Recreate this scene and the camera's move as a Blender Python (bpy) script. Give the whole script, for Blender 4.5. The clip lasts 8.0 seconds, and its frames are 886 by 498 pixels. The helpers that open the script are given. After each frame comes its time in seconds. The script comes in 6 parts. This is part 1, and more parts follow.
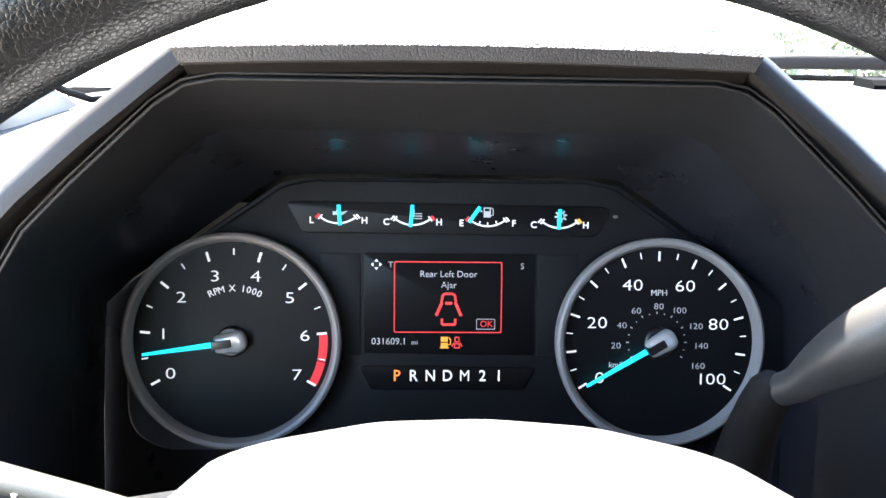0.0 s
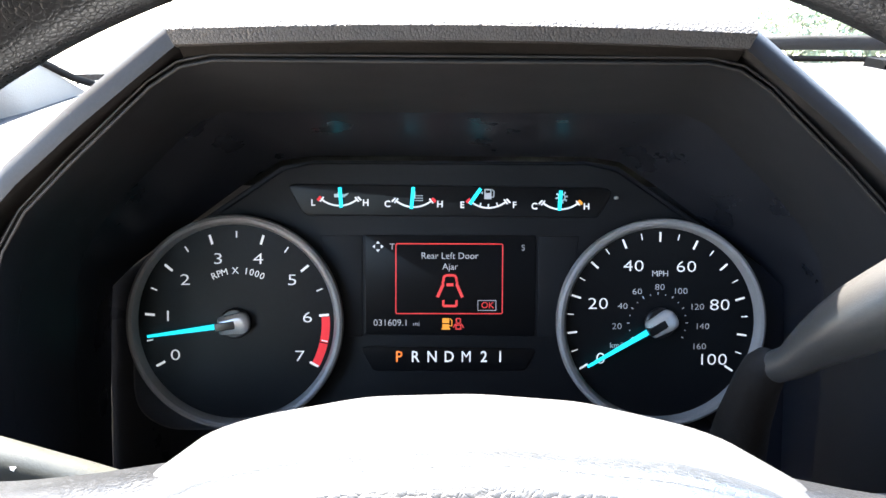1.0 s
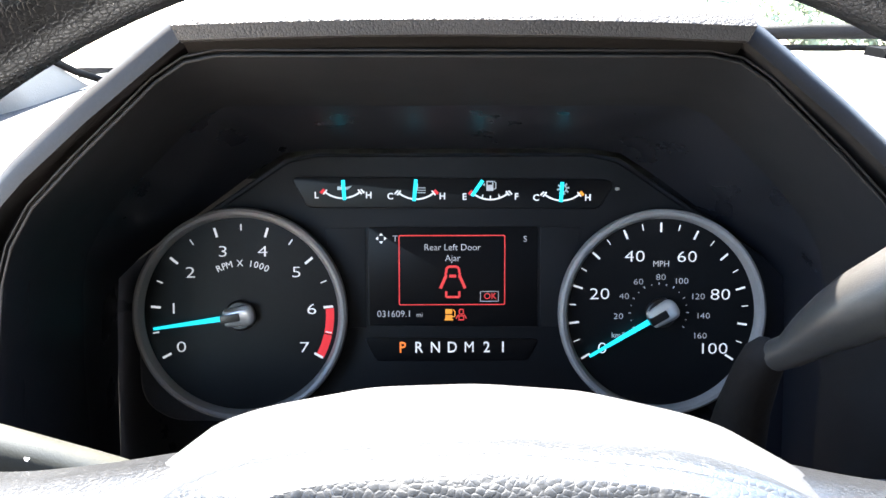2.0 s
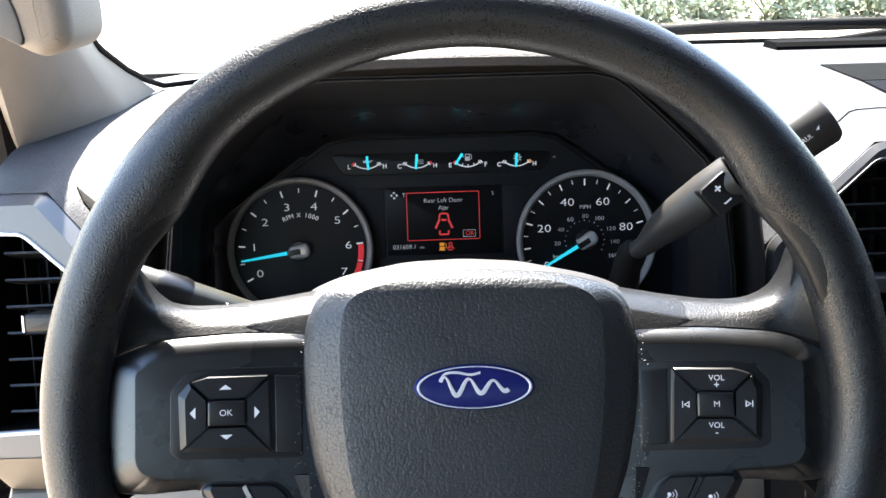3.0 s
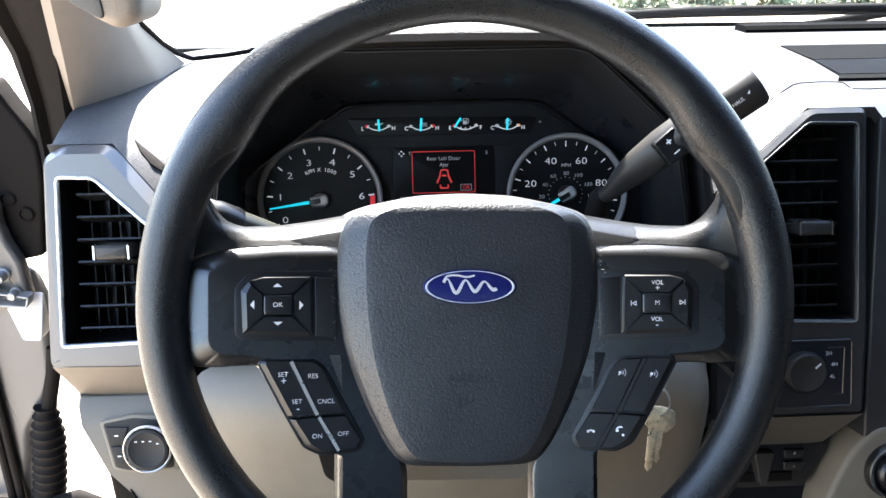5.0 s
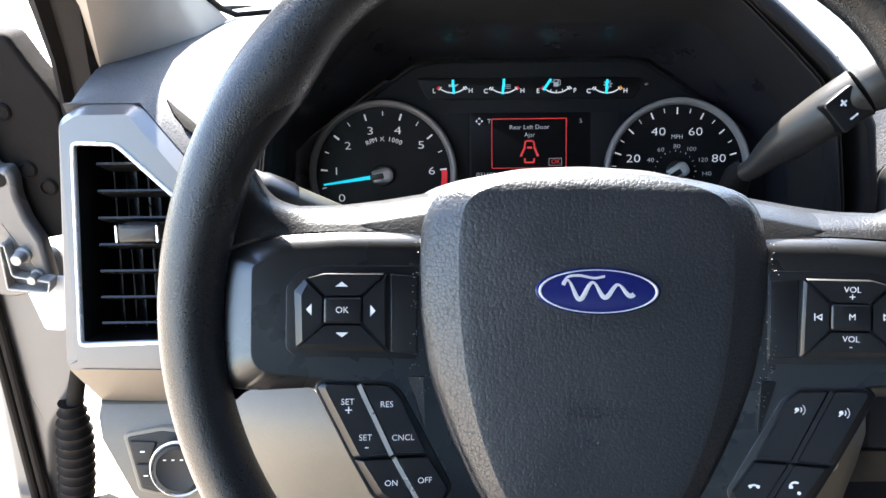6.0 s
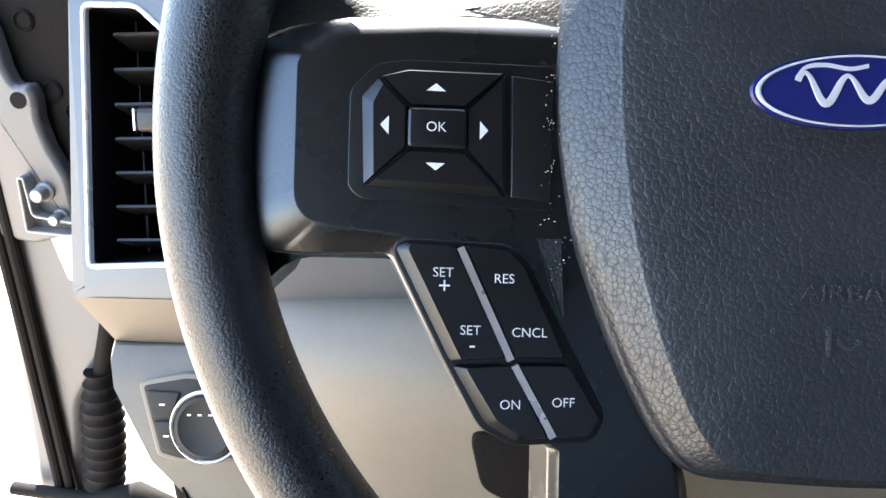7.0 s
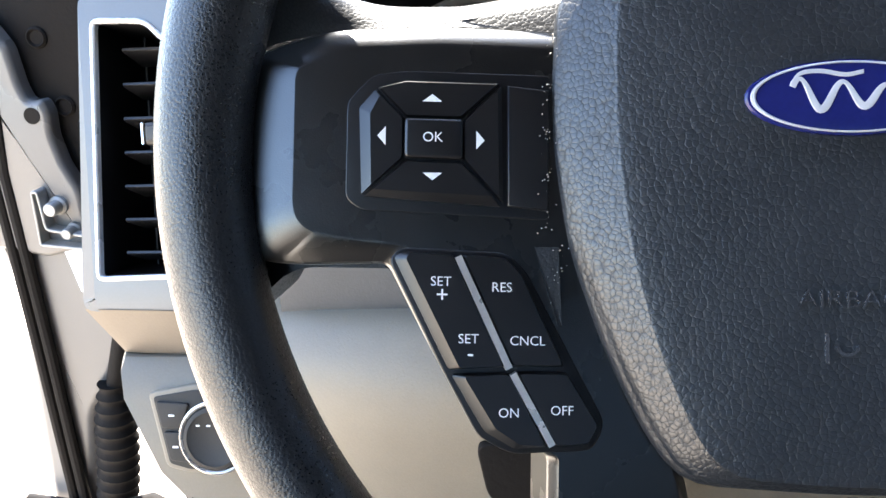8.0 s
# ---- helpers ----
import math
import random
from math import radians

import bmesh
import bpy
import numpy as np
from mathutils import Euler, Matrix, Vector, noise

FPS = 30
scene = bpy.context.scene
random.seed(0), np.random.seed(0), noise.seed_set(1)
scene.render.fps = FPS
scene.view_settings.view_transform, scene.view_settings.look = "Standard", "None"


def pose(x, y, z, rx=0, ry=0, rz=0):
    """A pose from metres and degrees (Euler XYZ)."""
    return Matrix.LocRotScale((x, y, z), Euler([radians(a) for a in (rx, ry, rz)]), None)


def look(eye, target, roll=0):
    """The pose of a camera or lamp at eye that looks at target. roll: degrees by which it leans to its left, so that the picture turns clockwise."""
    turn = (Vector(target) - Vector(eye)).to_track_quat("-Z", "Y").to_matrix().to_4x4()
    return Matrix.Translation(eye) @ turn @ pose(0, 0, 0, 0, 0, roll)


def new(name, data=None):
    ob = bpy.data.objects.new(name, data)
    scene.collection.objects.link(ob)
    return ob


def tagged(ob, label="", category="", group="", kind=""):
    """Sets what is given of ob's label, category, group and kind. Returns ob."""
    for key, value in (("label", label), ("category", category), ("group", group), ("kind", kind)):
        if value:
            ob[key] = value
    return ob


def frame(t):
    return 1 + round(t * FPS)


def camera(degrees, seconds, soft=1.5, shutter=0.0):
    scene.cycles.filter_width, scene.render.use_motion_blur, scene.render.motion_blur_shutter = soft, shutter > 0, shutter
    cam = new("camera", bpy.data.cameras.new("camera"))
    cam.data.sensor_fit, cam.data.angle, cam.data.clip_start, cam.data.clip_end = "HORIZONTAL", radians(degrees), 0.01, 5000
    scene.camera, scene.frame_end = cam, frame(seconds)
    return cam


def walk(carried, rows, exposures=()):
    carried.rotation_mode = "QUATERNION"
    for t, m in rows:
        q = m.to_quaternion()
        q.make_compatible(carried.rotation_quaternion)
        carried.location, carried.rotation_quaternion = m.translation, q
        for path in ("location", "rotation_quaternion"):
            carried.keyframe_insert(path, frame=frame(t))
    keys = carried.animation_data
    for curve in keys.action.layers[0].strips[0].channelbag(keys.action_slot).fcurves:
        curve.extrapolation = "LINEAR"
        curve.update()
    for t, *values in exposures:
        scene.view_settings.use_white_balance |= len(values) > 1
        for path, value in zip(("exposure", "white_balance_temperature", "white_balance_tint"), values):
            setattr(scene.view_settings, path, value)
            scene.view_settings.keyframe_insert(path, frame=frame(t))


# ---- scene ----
cam = camera(58.0, 8.0)
PATH = [
    (0, (-0.019, -0.102, 1.535), (0.052, 1.805, 0.934), 1.1),
    (0.5, (-0.012, -0.105, 1.532), (0.022, 1.797, 0.914), 0.5),
    (1, (-0.012, -0.105, 1.533), (0.024, 1.792, 0.901), 0.5),
    (2.5, (-0.013, -0.116, 1.538), (0.01, 1.772, 0.879), -0.7),
    (2.7, (-0.01, -0.181, 1.554), (0.009, 1.706, 0.89), -1.6),
    (2.9, (-0.022, -0.27, 1.572), (0.039, 1.606, 0.882), -1.3),
    (3, (-0.024, -0.307, 1.58), (0.045, 1.565, 0.879), -1.3),
    (3.2, (-0.032, -0.377, 1.59), (0.043, 1.489, 0.875), -1.3),
    (3.5, (-0.037, -0.415, 1.587), (0.034, 1.448, 0.864), -0.9),
    (4, (-0.033, -0.415, 1.589), (0.042, 1.445, 0.857), -0.9),
    (5.5, (-0.034, -0.409, 1.587), (0.046, 1.444, 0.839), -0.5),
    (5.8, (-0.045, -0.364, 1.581), (-0.013, 1.48, 0.808), -0.6),
    (6, (-0.062, -0.305, 1.55), (-0.084, 1.535, 0.766), -0.9),
    (6.3, (-0.089, -0.231, 1.489), (-0.188, 1.602, 0.694), -1.1),
    (6.5, (-0.091, -0.221, 1.468), (-0.213, 1.615, 0.684), -1.2),
    (6.6, (-0.089, -0.222, 1.46), (-0.224, 1.617, 0.686), -1.5),
    (7, (-0.089, -0.215, 1.439), (-0.259, 1.646, 0.726), -2.0),
    (7.5, (-0.086, -0.216, 1.438), (-0.277, 1.656, 0.759), -2.3),
    (8, (-0.084, -0.216, 1.439), (-0.292, 1.65, 0.752), -2.9),
]
walk(cam, [(t, look(eye, target, roll)) for t, eye, target, roll in PATH], exposures=((0.0, 4.58, 6600, 10), (1.0, 4.15, 6600, 10), (2.5, 4.1, 6600, 10), (3.0, 3.26, 6850, 10), (3.5, 2.92, 6600, 10), (4.0, 3.22, 6600, 10), (5.5, 3.38, 6600, 10), (6.0, 3.46, 6600, 10), (6.5, 3.45, 6950, 10), (7.0, 3.60, 6600, 10), (8.0, 3.60, 6600, 10)))

# ---- world, sun, exposure ----
SUN_FROM = Vector((-0.15, 0.55, 0.82)).normalized()
sky_world = bpy.data.worlds.new("sky")
scene.world = sky_world
sky_world.use_nodes = True
wn = sky_world.node_tree
sky = wn.nodes.new("ShaderNodeTexSky")
sky.sky_type = "NISHITA"
sky.sun_disc = False
sky.sun_elevation = math.asin(SUN_FROM.z)
sky.sun_rotation = math.atan2(SUN_FROM.x, SUN_FROM.y)
wn.links.new(sky.outputs["Color"], wn.nodes["Background"].inputs["Color"])
wn.nodes["Background"].inputs["Strength"].default_value = 0.15
sun = new("sun", bpy.data.lights.new("sun", "SUN"))
sun.data.energy, sun.data.angle, sun.data.color = 5.0, radians(0.6), (1.0, 0.96, 0.9)
sun.matrix_world = look(SUN_FROM * 10, (0, 0, 0))


# ---- materials ----
def material(name, color, rough=0.5, metal=0.0, spec=0.5):
    m = bpy.data.materials.new(name)
    m.use_nodes = True
    b = m.node_tree.nodes["Principled BSDF"]
    b.inputs["Base Color"].default_value = (*color, 1)
    b.inputs["Roughness"].default_value = rough
    b.inputs["Metallic"].default_value = metal
    b.inputs["Specular IOR Level"].default_value = spec
    return m


def coords(m):
    return m.node_tree.nodes.new("ShaderNodeTexCoord").outputs["Object"]


def mottle(m, color, amount=0.25, scale=40.0, rough=0.5, spread=0.12, fine=900.0):
    """Two scales of unevenness in colour and in gloss."""
    t = m.node_tree
    b = t.nodes["Principled BSDF"]
    big = t.nodes.new("ShaderNodeTexNoise")
    big.inputs["Scale"].default_value, big.inputs["Detail"].default_value = scale, 6.0
    small = t.nodes.new("ShaderNodeTexNoise")
    small.inputs["Scale"].default_value, small.inputs["Detail"].default_value = fine, 2.0
    c = coords(m)
    t.links.new(c, big.inputs["Vector"]), t.links.new(c, small.inputs["Vector"])
    mixed = t.nodes.new("ShaderNodeMath")
    mixed.operation = "MULTIPLY_ADD"
    mixed.inputs[1].default_value = 0.5
    t.links.new(small.outputs["Fac"], mixed.inputs[0]), t.links.new(big.outputs["Fac"], mixed.inputs[2])
    ramp = t.nodes.new("ShaderNodeValToRGB")
    ramp.color_ramp.elements[0].position, ramp.color_ramp.elements[1].position = 0.45, 1.05
    ramp.color_ramp.elements[0].color = (*[v * (1 - amount) for v in color], 1)
    ramp.color_ramp.elements[1].color = (*[min(1, v * (1 + amount)) for v in color], 1)
    t.links.new(mixed.outputs[0], ramp.inputs[0])
    t.links.new(ramp.outputs["Color"], b.inputs["Base Color"])
    gloss = t.nodes.new("ShaderNodeMapRange")
    gloss.inputs["From Min"].default_value, gloss.inputs["From Max"].default_value = 0.3, 0.7
    gloss.inputs["To Min"].default_value, gloss.inputs["To Max"].default_value = rough - spread, rough + spread
    t.links.new(big.outputs["Fac"], gloss.inputs["Value"]), t.links.new(gloss.outputs[0], b.inputs["Roughness"])
    return m


def grain(m, scale, depth, kind="leather"):
    """Relief: creased leather cells or a fine moulded grain; depth in metres."""
    t = m.node_tree
    c = coords(m)
    bump = t.nodes.new("ShaderNodeBump")
    bump.inputs["Strength"].default_value, bump.inputs["Distance"].default_value = 1.0, depth
    if kind == "leather":
        warp = t.nodes.new("ShaderNodeTexNoise")
        warp.inputs["Scale"].default_value = scale * 0.6
        push = t.nodes.new("ShaderNodeVectorMath")
        push.operation = "MULTIPLY_ADD"
        push.inputs[1].default_value = (0.8 / scale,) * 3
        t.links.new(c, warp.inputs["Vector"]), t.links.new(warp.outputs["Color"], push.inputs[0]), t.links.new(c, push.inputs[2])
        cells = t.nodes.new("ShaderNodeTexVoronoi")
        cells.feature = "F1"
        cells.inputs["Scale"].default_value = scale
        t.links.new(push.outputs[0], cells.inputs["Vector"])
        edges = t.nodes.new("ShaderNodeTexVoronoi")
        edges.feature = "DISTANCE_TO_EDGE"
        edges.inputs["Scale"].default_value = scale
        t.links.new(push.outputs[0], edges.inputs["Vector"])
        crease = t.nodes.new("ShaderNodeMapRange")
        crease.interpolation_type = "SMOOTHSTEP"
        crease.inputs["From Max"].default_value = 0.16
        t.links.new(edges.outputs["Distance"], crease.inputs["Value"])
        # each cell is a rounded pebble with a narrow valley round it
        dome = t.nodes.new("ShaderNodeMath")
        dome.operation = "MULTIPLY"
        t.links.new(cells.outputs["Distance"], dome.inputs[0]), t.links.new(cells.outputs["Distance"], dome.inputs[1])
        soft = t.nodes.new("ShaderNodeMapRange")
        soft.inputs["From Min"].default_value, soft.inputs["From Max"].default_value = 0.85, 0.0
        t.links.new(dome.outputs[0], soft.inputs["Value"])
        lumps = t.nodes.new("ShaderNodeTexNoise")
        lumps.inputs["Scale"].default_value, lumps.inputs["Detail"].default_value = scale * 0.8, 3.0
        t.links.new(c, lumps.inputs["Vector"])
        both_scales = t.nodes.new("ShaderNodeMath")
        both_scales.operation = "MULTIPLY_ADD"
        both_scales.inputs[1].default_value = 0.7
        t.links.new(lumps.outputs["Fac"], both_scales.inputs[0]), t.links.new(soft.outputs[0], both_scales.inputs[2])
        cut = t.nodes.new("ShaderNodeMath")
        cut.operation = "MULTIPLY_ADD"
        cut.inputs[1].default_value = 0.28
        t.links.new(crease.outputs[0], cut.inputs[0]), t.links.new(both_scales.outputs[0], cut.inputs[2])
        t.links.new(cut.outputs[0], bump.inputs["Height"])
        # creases lose specular, standing in for the shade inside them
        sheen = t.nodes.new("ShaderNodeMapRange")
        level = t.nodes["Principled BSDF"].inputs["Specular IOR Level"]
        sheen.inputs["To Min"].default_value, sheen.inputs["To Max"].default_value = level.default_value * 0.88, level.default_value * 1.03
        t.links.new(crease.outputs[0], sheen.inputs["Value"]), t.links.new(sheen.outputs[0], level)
        # crease shade put into the colour: valleys darker than the tops
        crease_tone = t.nodes.new("ShaderNodeMapRange")
        crease_tone.inputs["To Min"].default_value, crease_tone.inputs["To Max"].default_value = 0.85, 1.05
        t.links.new(soft.outputs[0], crease_tone.inputs["Value"])
        base = t.nodes["Principled BSDF"].inputs["Base Color"]
        shade = t.nodes.new("ShaderNodeVectorMath")
        shade.operation = "SCALE"
        t.links.new(base.links[0].from_socket, shade.inputs[0]), t.links.new(crease_tone.outputs[0], shade.inputs["Scale"])
        t.links.new(shade.outputs[0], base)
        # the tops are polished by use, while the creases stay dull
        rough = t.nodes["Principled BSDF"].inputs["Roughness"]
        dull = t.nodes.new("ShaderNodeMath")
        dull.operation = "MULTIPLY_ADD"
        dull.inputs[1].default_value, polish = -0.22, t.nodes.new("ShaderNodeMath")
        polish.operation, polish.inputs[1].default_value = "ADD", 0.18
        t.links.new(rough.links[0].from_socket, polish.inputs[0])
        t.links.new(soft.outputs[0], dull.inputs[0]), t.links.new(polish.outputs[0], dull.inputs[2])
        t.links.new(dull.outputs[0], rough)
    else:
        fine = t.nodes.new("ShaderNodeTexNoise")
        fine.inputs["Scale"].default_value, fine.inputs["Detail"].default_value = scale, 3.0
        t.links.new(c, fine.inputs["Vector"]), t.links.new(fine.outputs["Fac"], bump.inputs["Height"])
    t.links.new(bump.outputs[0], t.nodes["Principled BSDF"].inputs["Normal"])
    return m


def plastic(name, color, rough, scale=1400.0, depth=0.00008, amount=0.2, spec=0.5):
    return grain(mottle(material(name, color, rough, 0, spec), color, amount, 30.0, rough, 0.04), scale, depth, "moulded")


def glowing(name, color, strength):
    m = material(name, color, 0.6)
    b = m.node_tree.nodes["Principled BSDF"]
    b.inputs["Emission Color"].default_value = (*color, 1)
    b.inputs["Emission Strength"].default_value = strength
    return m


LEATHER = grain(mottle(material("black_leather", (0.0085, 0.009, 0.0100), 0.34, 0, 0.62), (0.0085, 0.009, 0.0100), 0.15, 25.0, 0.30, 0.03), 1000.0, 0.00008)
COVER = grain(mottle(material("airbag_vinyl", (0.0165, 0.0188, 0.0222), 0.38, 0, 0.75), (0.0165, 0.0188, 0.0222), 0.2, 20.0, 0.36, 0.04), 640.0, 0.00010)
BEZEL = plastic("bezel_plastic", (0.003, 0.0033, 0.0037), 0.28, 2100.0, 0.00006, 0.3, 0.7)
BEZEL.node_tree.nodes["Principled BSDF"].inputs["Coat Weight"].default_value = 0.8
BEZEL.node_tree.nodes["Principled BSDF"].inputs["Coat Roughness"].default_value = 0.28
# airbag vinyl lightened in colour so the sunlit hub reads white
HUB_SUNLIT = grain(mottle(material("hub_vinyl_sunlit", (0.034, 0.034, 0.036), 0.45, 0, 0.8), (0.034, 0.034, 0.036), 0.1, 20.0, 0.45, 0.03), 900.0, 0.00002)
# grip leather again, lightened in colour for the sunlit spoke tops
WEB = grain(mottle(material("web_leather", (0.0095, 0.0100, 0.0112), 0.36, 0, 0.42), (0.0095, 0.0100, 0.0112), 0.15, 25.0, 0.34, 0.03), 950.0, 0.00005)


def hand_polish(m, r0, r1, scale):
    """Darkens towards the grip, fading out the web's sun-lit tone; radii in metres."""
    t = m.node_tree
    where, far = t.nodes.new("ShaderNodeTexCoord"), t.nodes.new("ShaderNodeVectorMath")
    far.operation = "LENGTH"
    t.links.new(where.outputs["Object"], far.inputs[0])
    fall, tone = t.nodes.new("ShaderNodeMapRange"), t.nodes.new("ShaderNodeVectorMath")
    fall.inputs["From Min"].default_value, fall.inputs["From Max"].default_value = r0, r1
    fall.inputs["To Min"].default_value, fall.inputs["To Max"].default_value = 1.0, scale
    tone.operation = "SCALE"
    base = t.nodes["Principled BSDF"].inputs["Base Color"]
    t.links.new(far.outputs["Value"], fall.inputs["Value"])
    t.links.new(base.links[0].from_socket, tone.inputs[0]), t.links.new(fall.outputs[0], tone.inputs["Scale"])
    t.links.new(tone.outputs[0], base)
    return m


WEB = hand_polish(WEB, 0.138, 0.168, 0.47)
SWITCH = plastic("switch_black", (0.022, 0.021, 0.020), 0.6, 1800.0, 0.00003, 0.2, 0.3)
BUTTON = plastic("button_plastic", (0.0055, 0.0055, 0.0064), 0.32, 2600.0, 0.00002, 0.2, 0.65)
PRINT = material("white_print", (0.80, 0.80, 0.82), 0.5)
# cover vinyl lightened, standing in for light caught on the raised edges
EMBOSS_LIT = plastic("embossed_vinyl_lit", (0.045, 0.047, 0.052), 0.25)
CHROME = material("chrome", (0.82, 0.83, 0.85), 0.12, 1.0)
CAP = mottle(material("brushed_cap", (0.80, 0.80, 0.80), 0.15, 0.45), (0.80, 0.80, 0.80), 0.08, 60.0, 0.16, 0.04)
SATIN = mottle(material("satin_metal", (0.62, 0.58, 0.54), 0.42, 0.7), (0.62, 0.58, 0.54), 0.1, 40.0, 0.3, 0.08)
SILVER_LINE = mottle(material("silver_line", (0.62, 0.63, 0.68), 0.4, 0.3), (0.62, 0.63, 0.68), 0.06, 80.0, 0.4, 0.05)
ENAMEL = mottle(material("blue_enamel", (0.009, 0.013, 0.10), 0.25), (0.009, 0.013, 0.10), 0.15, 60.0, 0.2, 0.05)
CLUSTER = plastic("cluster_black", (0.0050, 0.0055, 0.0074), 0.5, 1500.0, 0.00005, 0.2, 0.3)
FUNNEL = plastic("binnacle_black", (0.0085, 0.009, 0.0115), 0.6, 1200.0, 0.0001)
GLOSS = mottle(material("gloss_black", (0.0145, 0.0152, 0.020), 0.34, 0, 0.35), (0.0145, 0.0152, 0.020), 0.2, 30.0, 0.30, 0.04)
DIAL = plastic("dial_black", (0.006, 0.0064, 0.0076), 0.4, 1800.0, 0.00003, 0.2, 0.2)
RING = mottle(material("ring_grey", (0.29, 0.275, 0.27), 0.42, 0.0), (0.29, 0.275, 0.27), 0.08, 60.0, 0.45, 0.06)
FOOT = plastic("dial_foot_grey", (0.05, 0.051, 0.060), 0.5, 1500.0, 0.00005)
SCREEN = material("screen_black", (0.004, 0.004, 0.005), 0.3, 0, 0.2)
LIT_WHITE = glowing("lit_white", (0.70, 0.72, 0.77), 0.048)
LIT_TEXT = glowing("lit_text", (0.6, 0.62, 0.66), 0.032)
LIT_DIM = glowing("lit_dim", (0.5, 0.52, 0.56), 0.022)
LIT_BLUE = glowing("lit_blue", (0.01, 0.72, 0.95), 0.075)
LIT_RED = glowing("lit_red", (0.80, 0.06, 0.06), 0.036)
LIT_ORANGE = glowing("lit_orange", (0.95, 0.22, 0.04), 0.06)
LIT_AMBER = glowing("lit_amber", (0.90, 0.34, 0.04), 0.042)
RED_ZONE = glowing("red_zone", (0.75, 0.03, 0.04), 0.04)
SILVER_PAINT = grain(mottle(material("silver_grey_paint", (0.130, 0.132, 0.138), 0.38, 0.55), (0.130, 0.132, 0.138), 0.06, 20.0, 0.38, 0.03), 2500.0, 0.00003, "moulded")
BLACK_PAINT = plastic("satin_black", (0.030, 0.0295, 0.0300), 0.33, 1800.0, 0.00002)
TRIM_GREY_DARK = plastic("dark_grey_trim", (0.075, 0.074, 0.074), 0.5, 900.0, 0.0001, 0.1)
GREY_TRIM = plastic("grey_trim", (0.170, 0.146, 0.110), 0.52, 900.0, 0.00012, 0.1)
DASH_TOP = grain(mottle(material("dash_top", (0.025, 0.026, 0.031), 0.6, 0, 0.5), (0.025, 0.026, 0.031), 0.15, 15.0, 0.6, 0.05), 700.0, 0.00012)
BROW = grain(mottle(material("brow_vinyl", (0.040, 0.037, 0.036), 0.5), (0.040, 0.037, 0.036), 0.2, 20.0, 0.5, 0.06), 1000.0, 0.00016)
VENT_BLACK = plastic("vent_black", (0.006, 0.006, 0.0065), 0.36, 1400.0, 0.00003, 0.2, 0.5)
TRIM_DARK = plastic("hood_trim", (0.021, 0.019, 0.0185), 0.55, 1400.0, 0.00006, 0.2, 0.25)
STALK = plastic("stalk_black", (0.030, 0.028, 0.026), 0.38, 1600.0, 0.00005, 0.2, 0.35)
PILLAR = plastic("pillar_trim", (0.23, 0.196, 0.165), 0.6, 700.0, 0.0002, 0.1)
MESH = plastic("perforated_black", (0.004, 0.004, 0.004), 0.9, 700.0, 0.0006, 0.3, 0.03)
RUBBER = plastic("rubber_seal", (0.0075, 0.0062, 0.0055), 0.8, 300.0, 0.0003, 0.3, 0.15)
WHITE_BODY = mottle(material("white_body_paint", (0.12, 0.118, 0.117), 0.3), (0.12, 0.118, 0.117), 0.06, 6.0, 0.3, 0.08)
STEEL = mottle(material("plated_steel", (0.30, 0.295, 0.285), 0.5, 0.25), (0.30, 0.295, 0.285), 0.2, 90.0, 0.5, 0.1)
# door paint made far brighter, to stand in for sun falling on it
SUN_PATCH = mottle(material("sun_patch_white", (0.78, 0.77, 0.76), 0.5), (0.78, 0.77, 0.76), 0.05, 30.0, 0.5, 0.05)
BRASS = mottle(material("nickel_key", (0.62, 0.56, 0.42), 0.34, 1.0), (0.62, 0.56, 0.42), 0.35, 200.0, 0.34, 0.1)
ASPHALT = grain(mottle(material("pale_concrete", (0.42, 0.35, 0.27), 0.85), (0.42, 0.35, 0.27), 0.25, 0.8, 0.85, 0.05, 40.0), 120.0, 0.004, "moulded")
# unseen cab linings, near black to stand in for blocked daylight
CLOTH = plastic("roof_lining", (0.022, 0.021, 0.020), 0.9, 600.0, 0.0004, 0.1)
DARK_CLOTH = plastic("dark_cloth", (0.018, 0.017, 0.016), 0.95, 500.0, 0.0006, 0.2)
CARPET = plastic("floor_carpet", (0.02, 0.018, 0.017), 0.95, 500.0, 0.001, 0.3)


def clear(name, tint=(0.93, 0.97, 0.95)):
    m = bpy.data.materials.new(name)
    m.use_nodes = True
    t = m.node_tree
    t.nodes.clear()
    out, mix = t.nodes.new("ShaderNodeOutputMaterial"), t.nodes.new("ShaderNodeMixShader")
    tr, gl = t.nodes.new("ShaderNodeBsdfTransparent"), t.nodes.new("ShaderNodeBsdfGlossy")
    tr.inputs["Color"].default_value = (*tint, 1)
    gl.inputs["Roughness"].default_value = 0.02
    mix.inputs[0].default_value = 0.05
    t.links.new(tr.outputs[0], mix.inputs[1]), t.links.new(gl.outputs[0], mix.inputs[2])
    t.links.new(mix.outputs[0], out.inputs[0])
    return m


GLASS = clear("windshield_glass")
PRIVACY = clear("privacy_glass", (0.22, 0.24, 0.27))
# made-up tint that cuts daylight from the unseen passenger side
SIDE_DIMMER = clear("side_dimmer_glass", (0.22, 0.24, 0.27))
# tray's shadow put into the colour: almost no albedo or specular
TRAY_SHADE = plastic("tray_shade_black", (0.004, 0.0045, 0.006), 0.8, 900.0, 0.0001, 0.2, 0.02)
# silver panel toned tan: the ground's reflection is put into its colour
SKIRT_BOUNCE = plastic("skirt_ground_bounce", (0.145, 0.111, 0.078), 0.42, 900.0, 0.0001, 0.1)
SKIRT_GREY = plastic("skirt_grey", (0.082, 0.072, 0.059), 0.5, 900.0, 0.0001, 0.1)
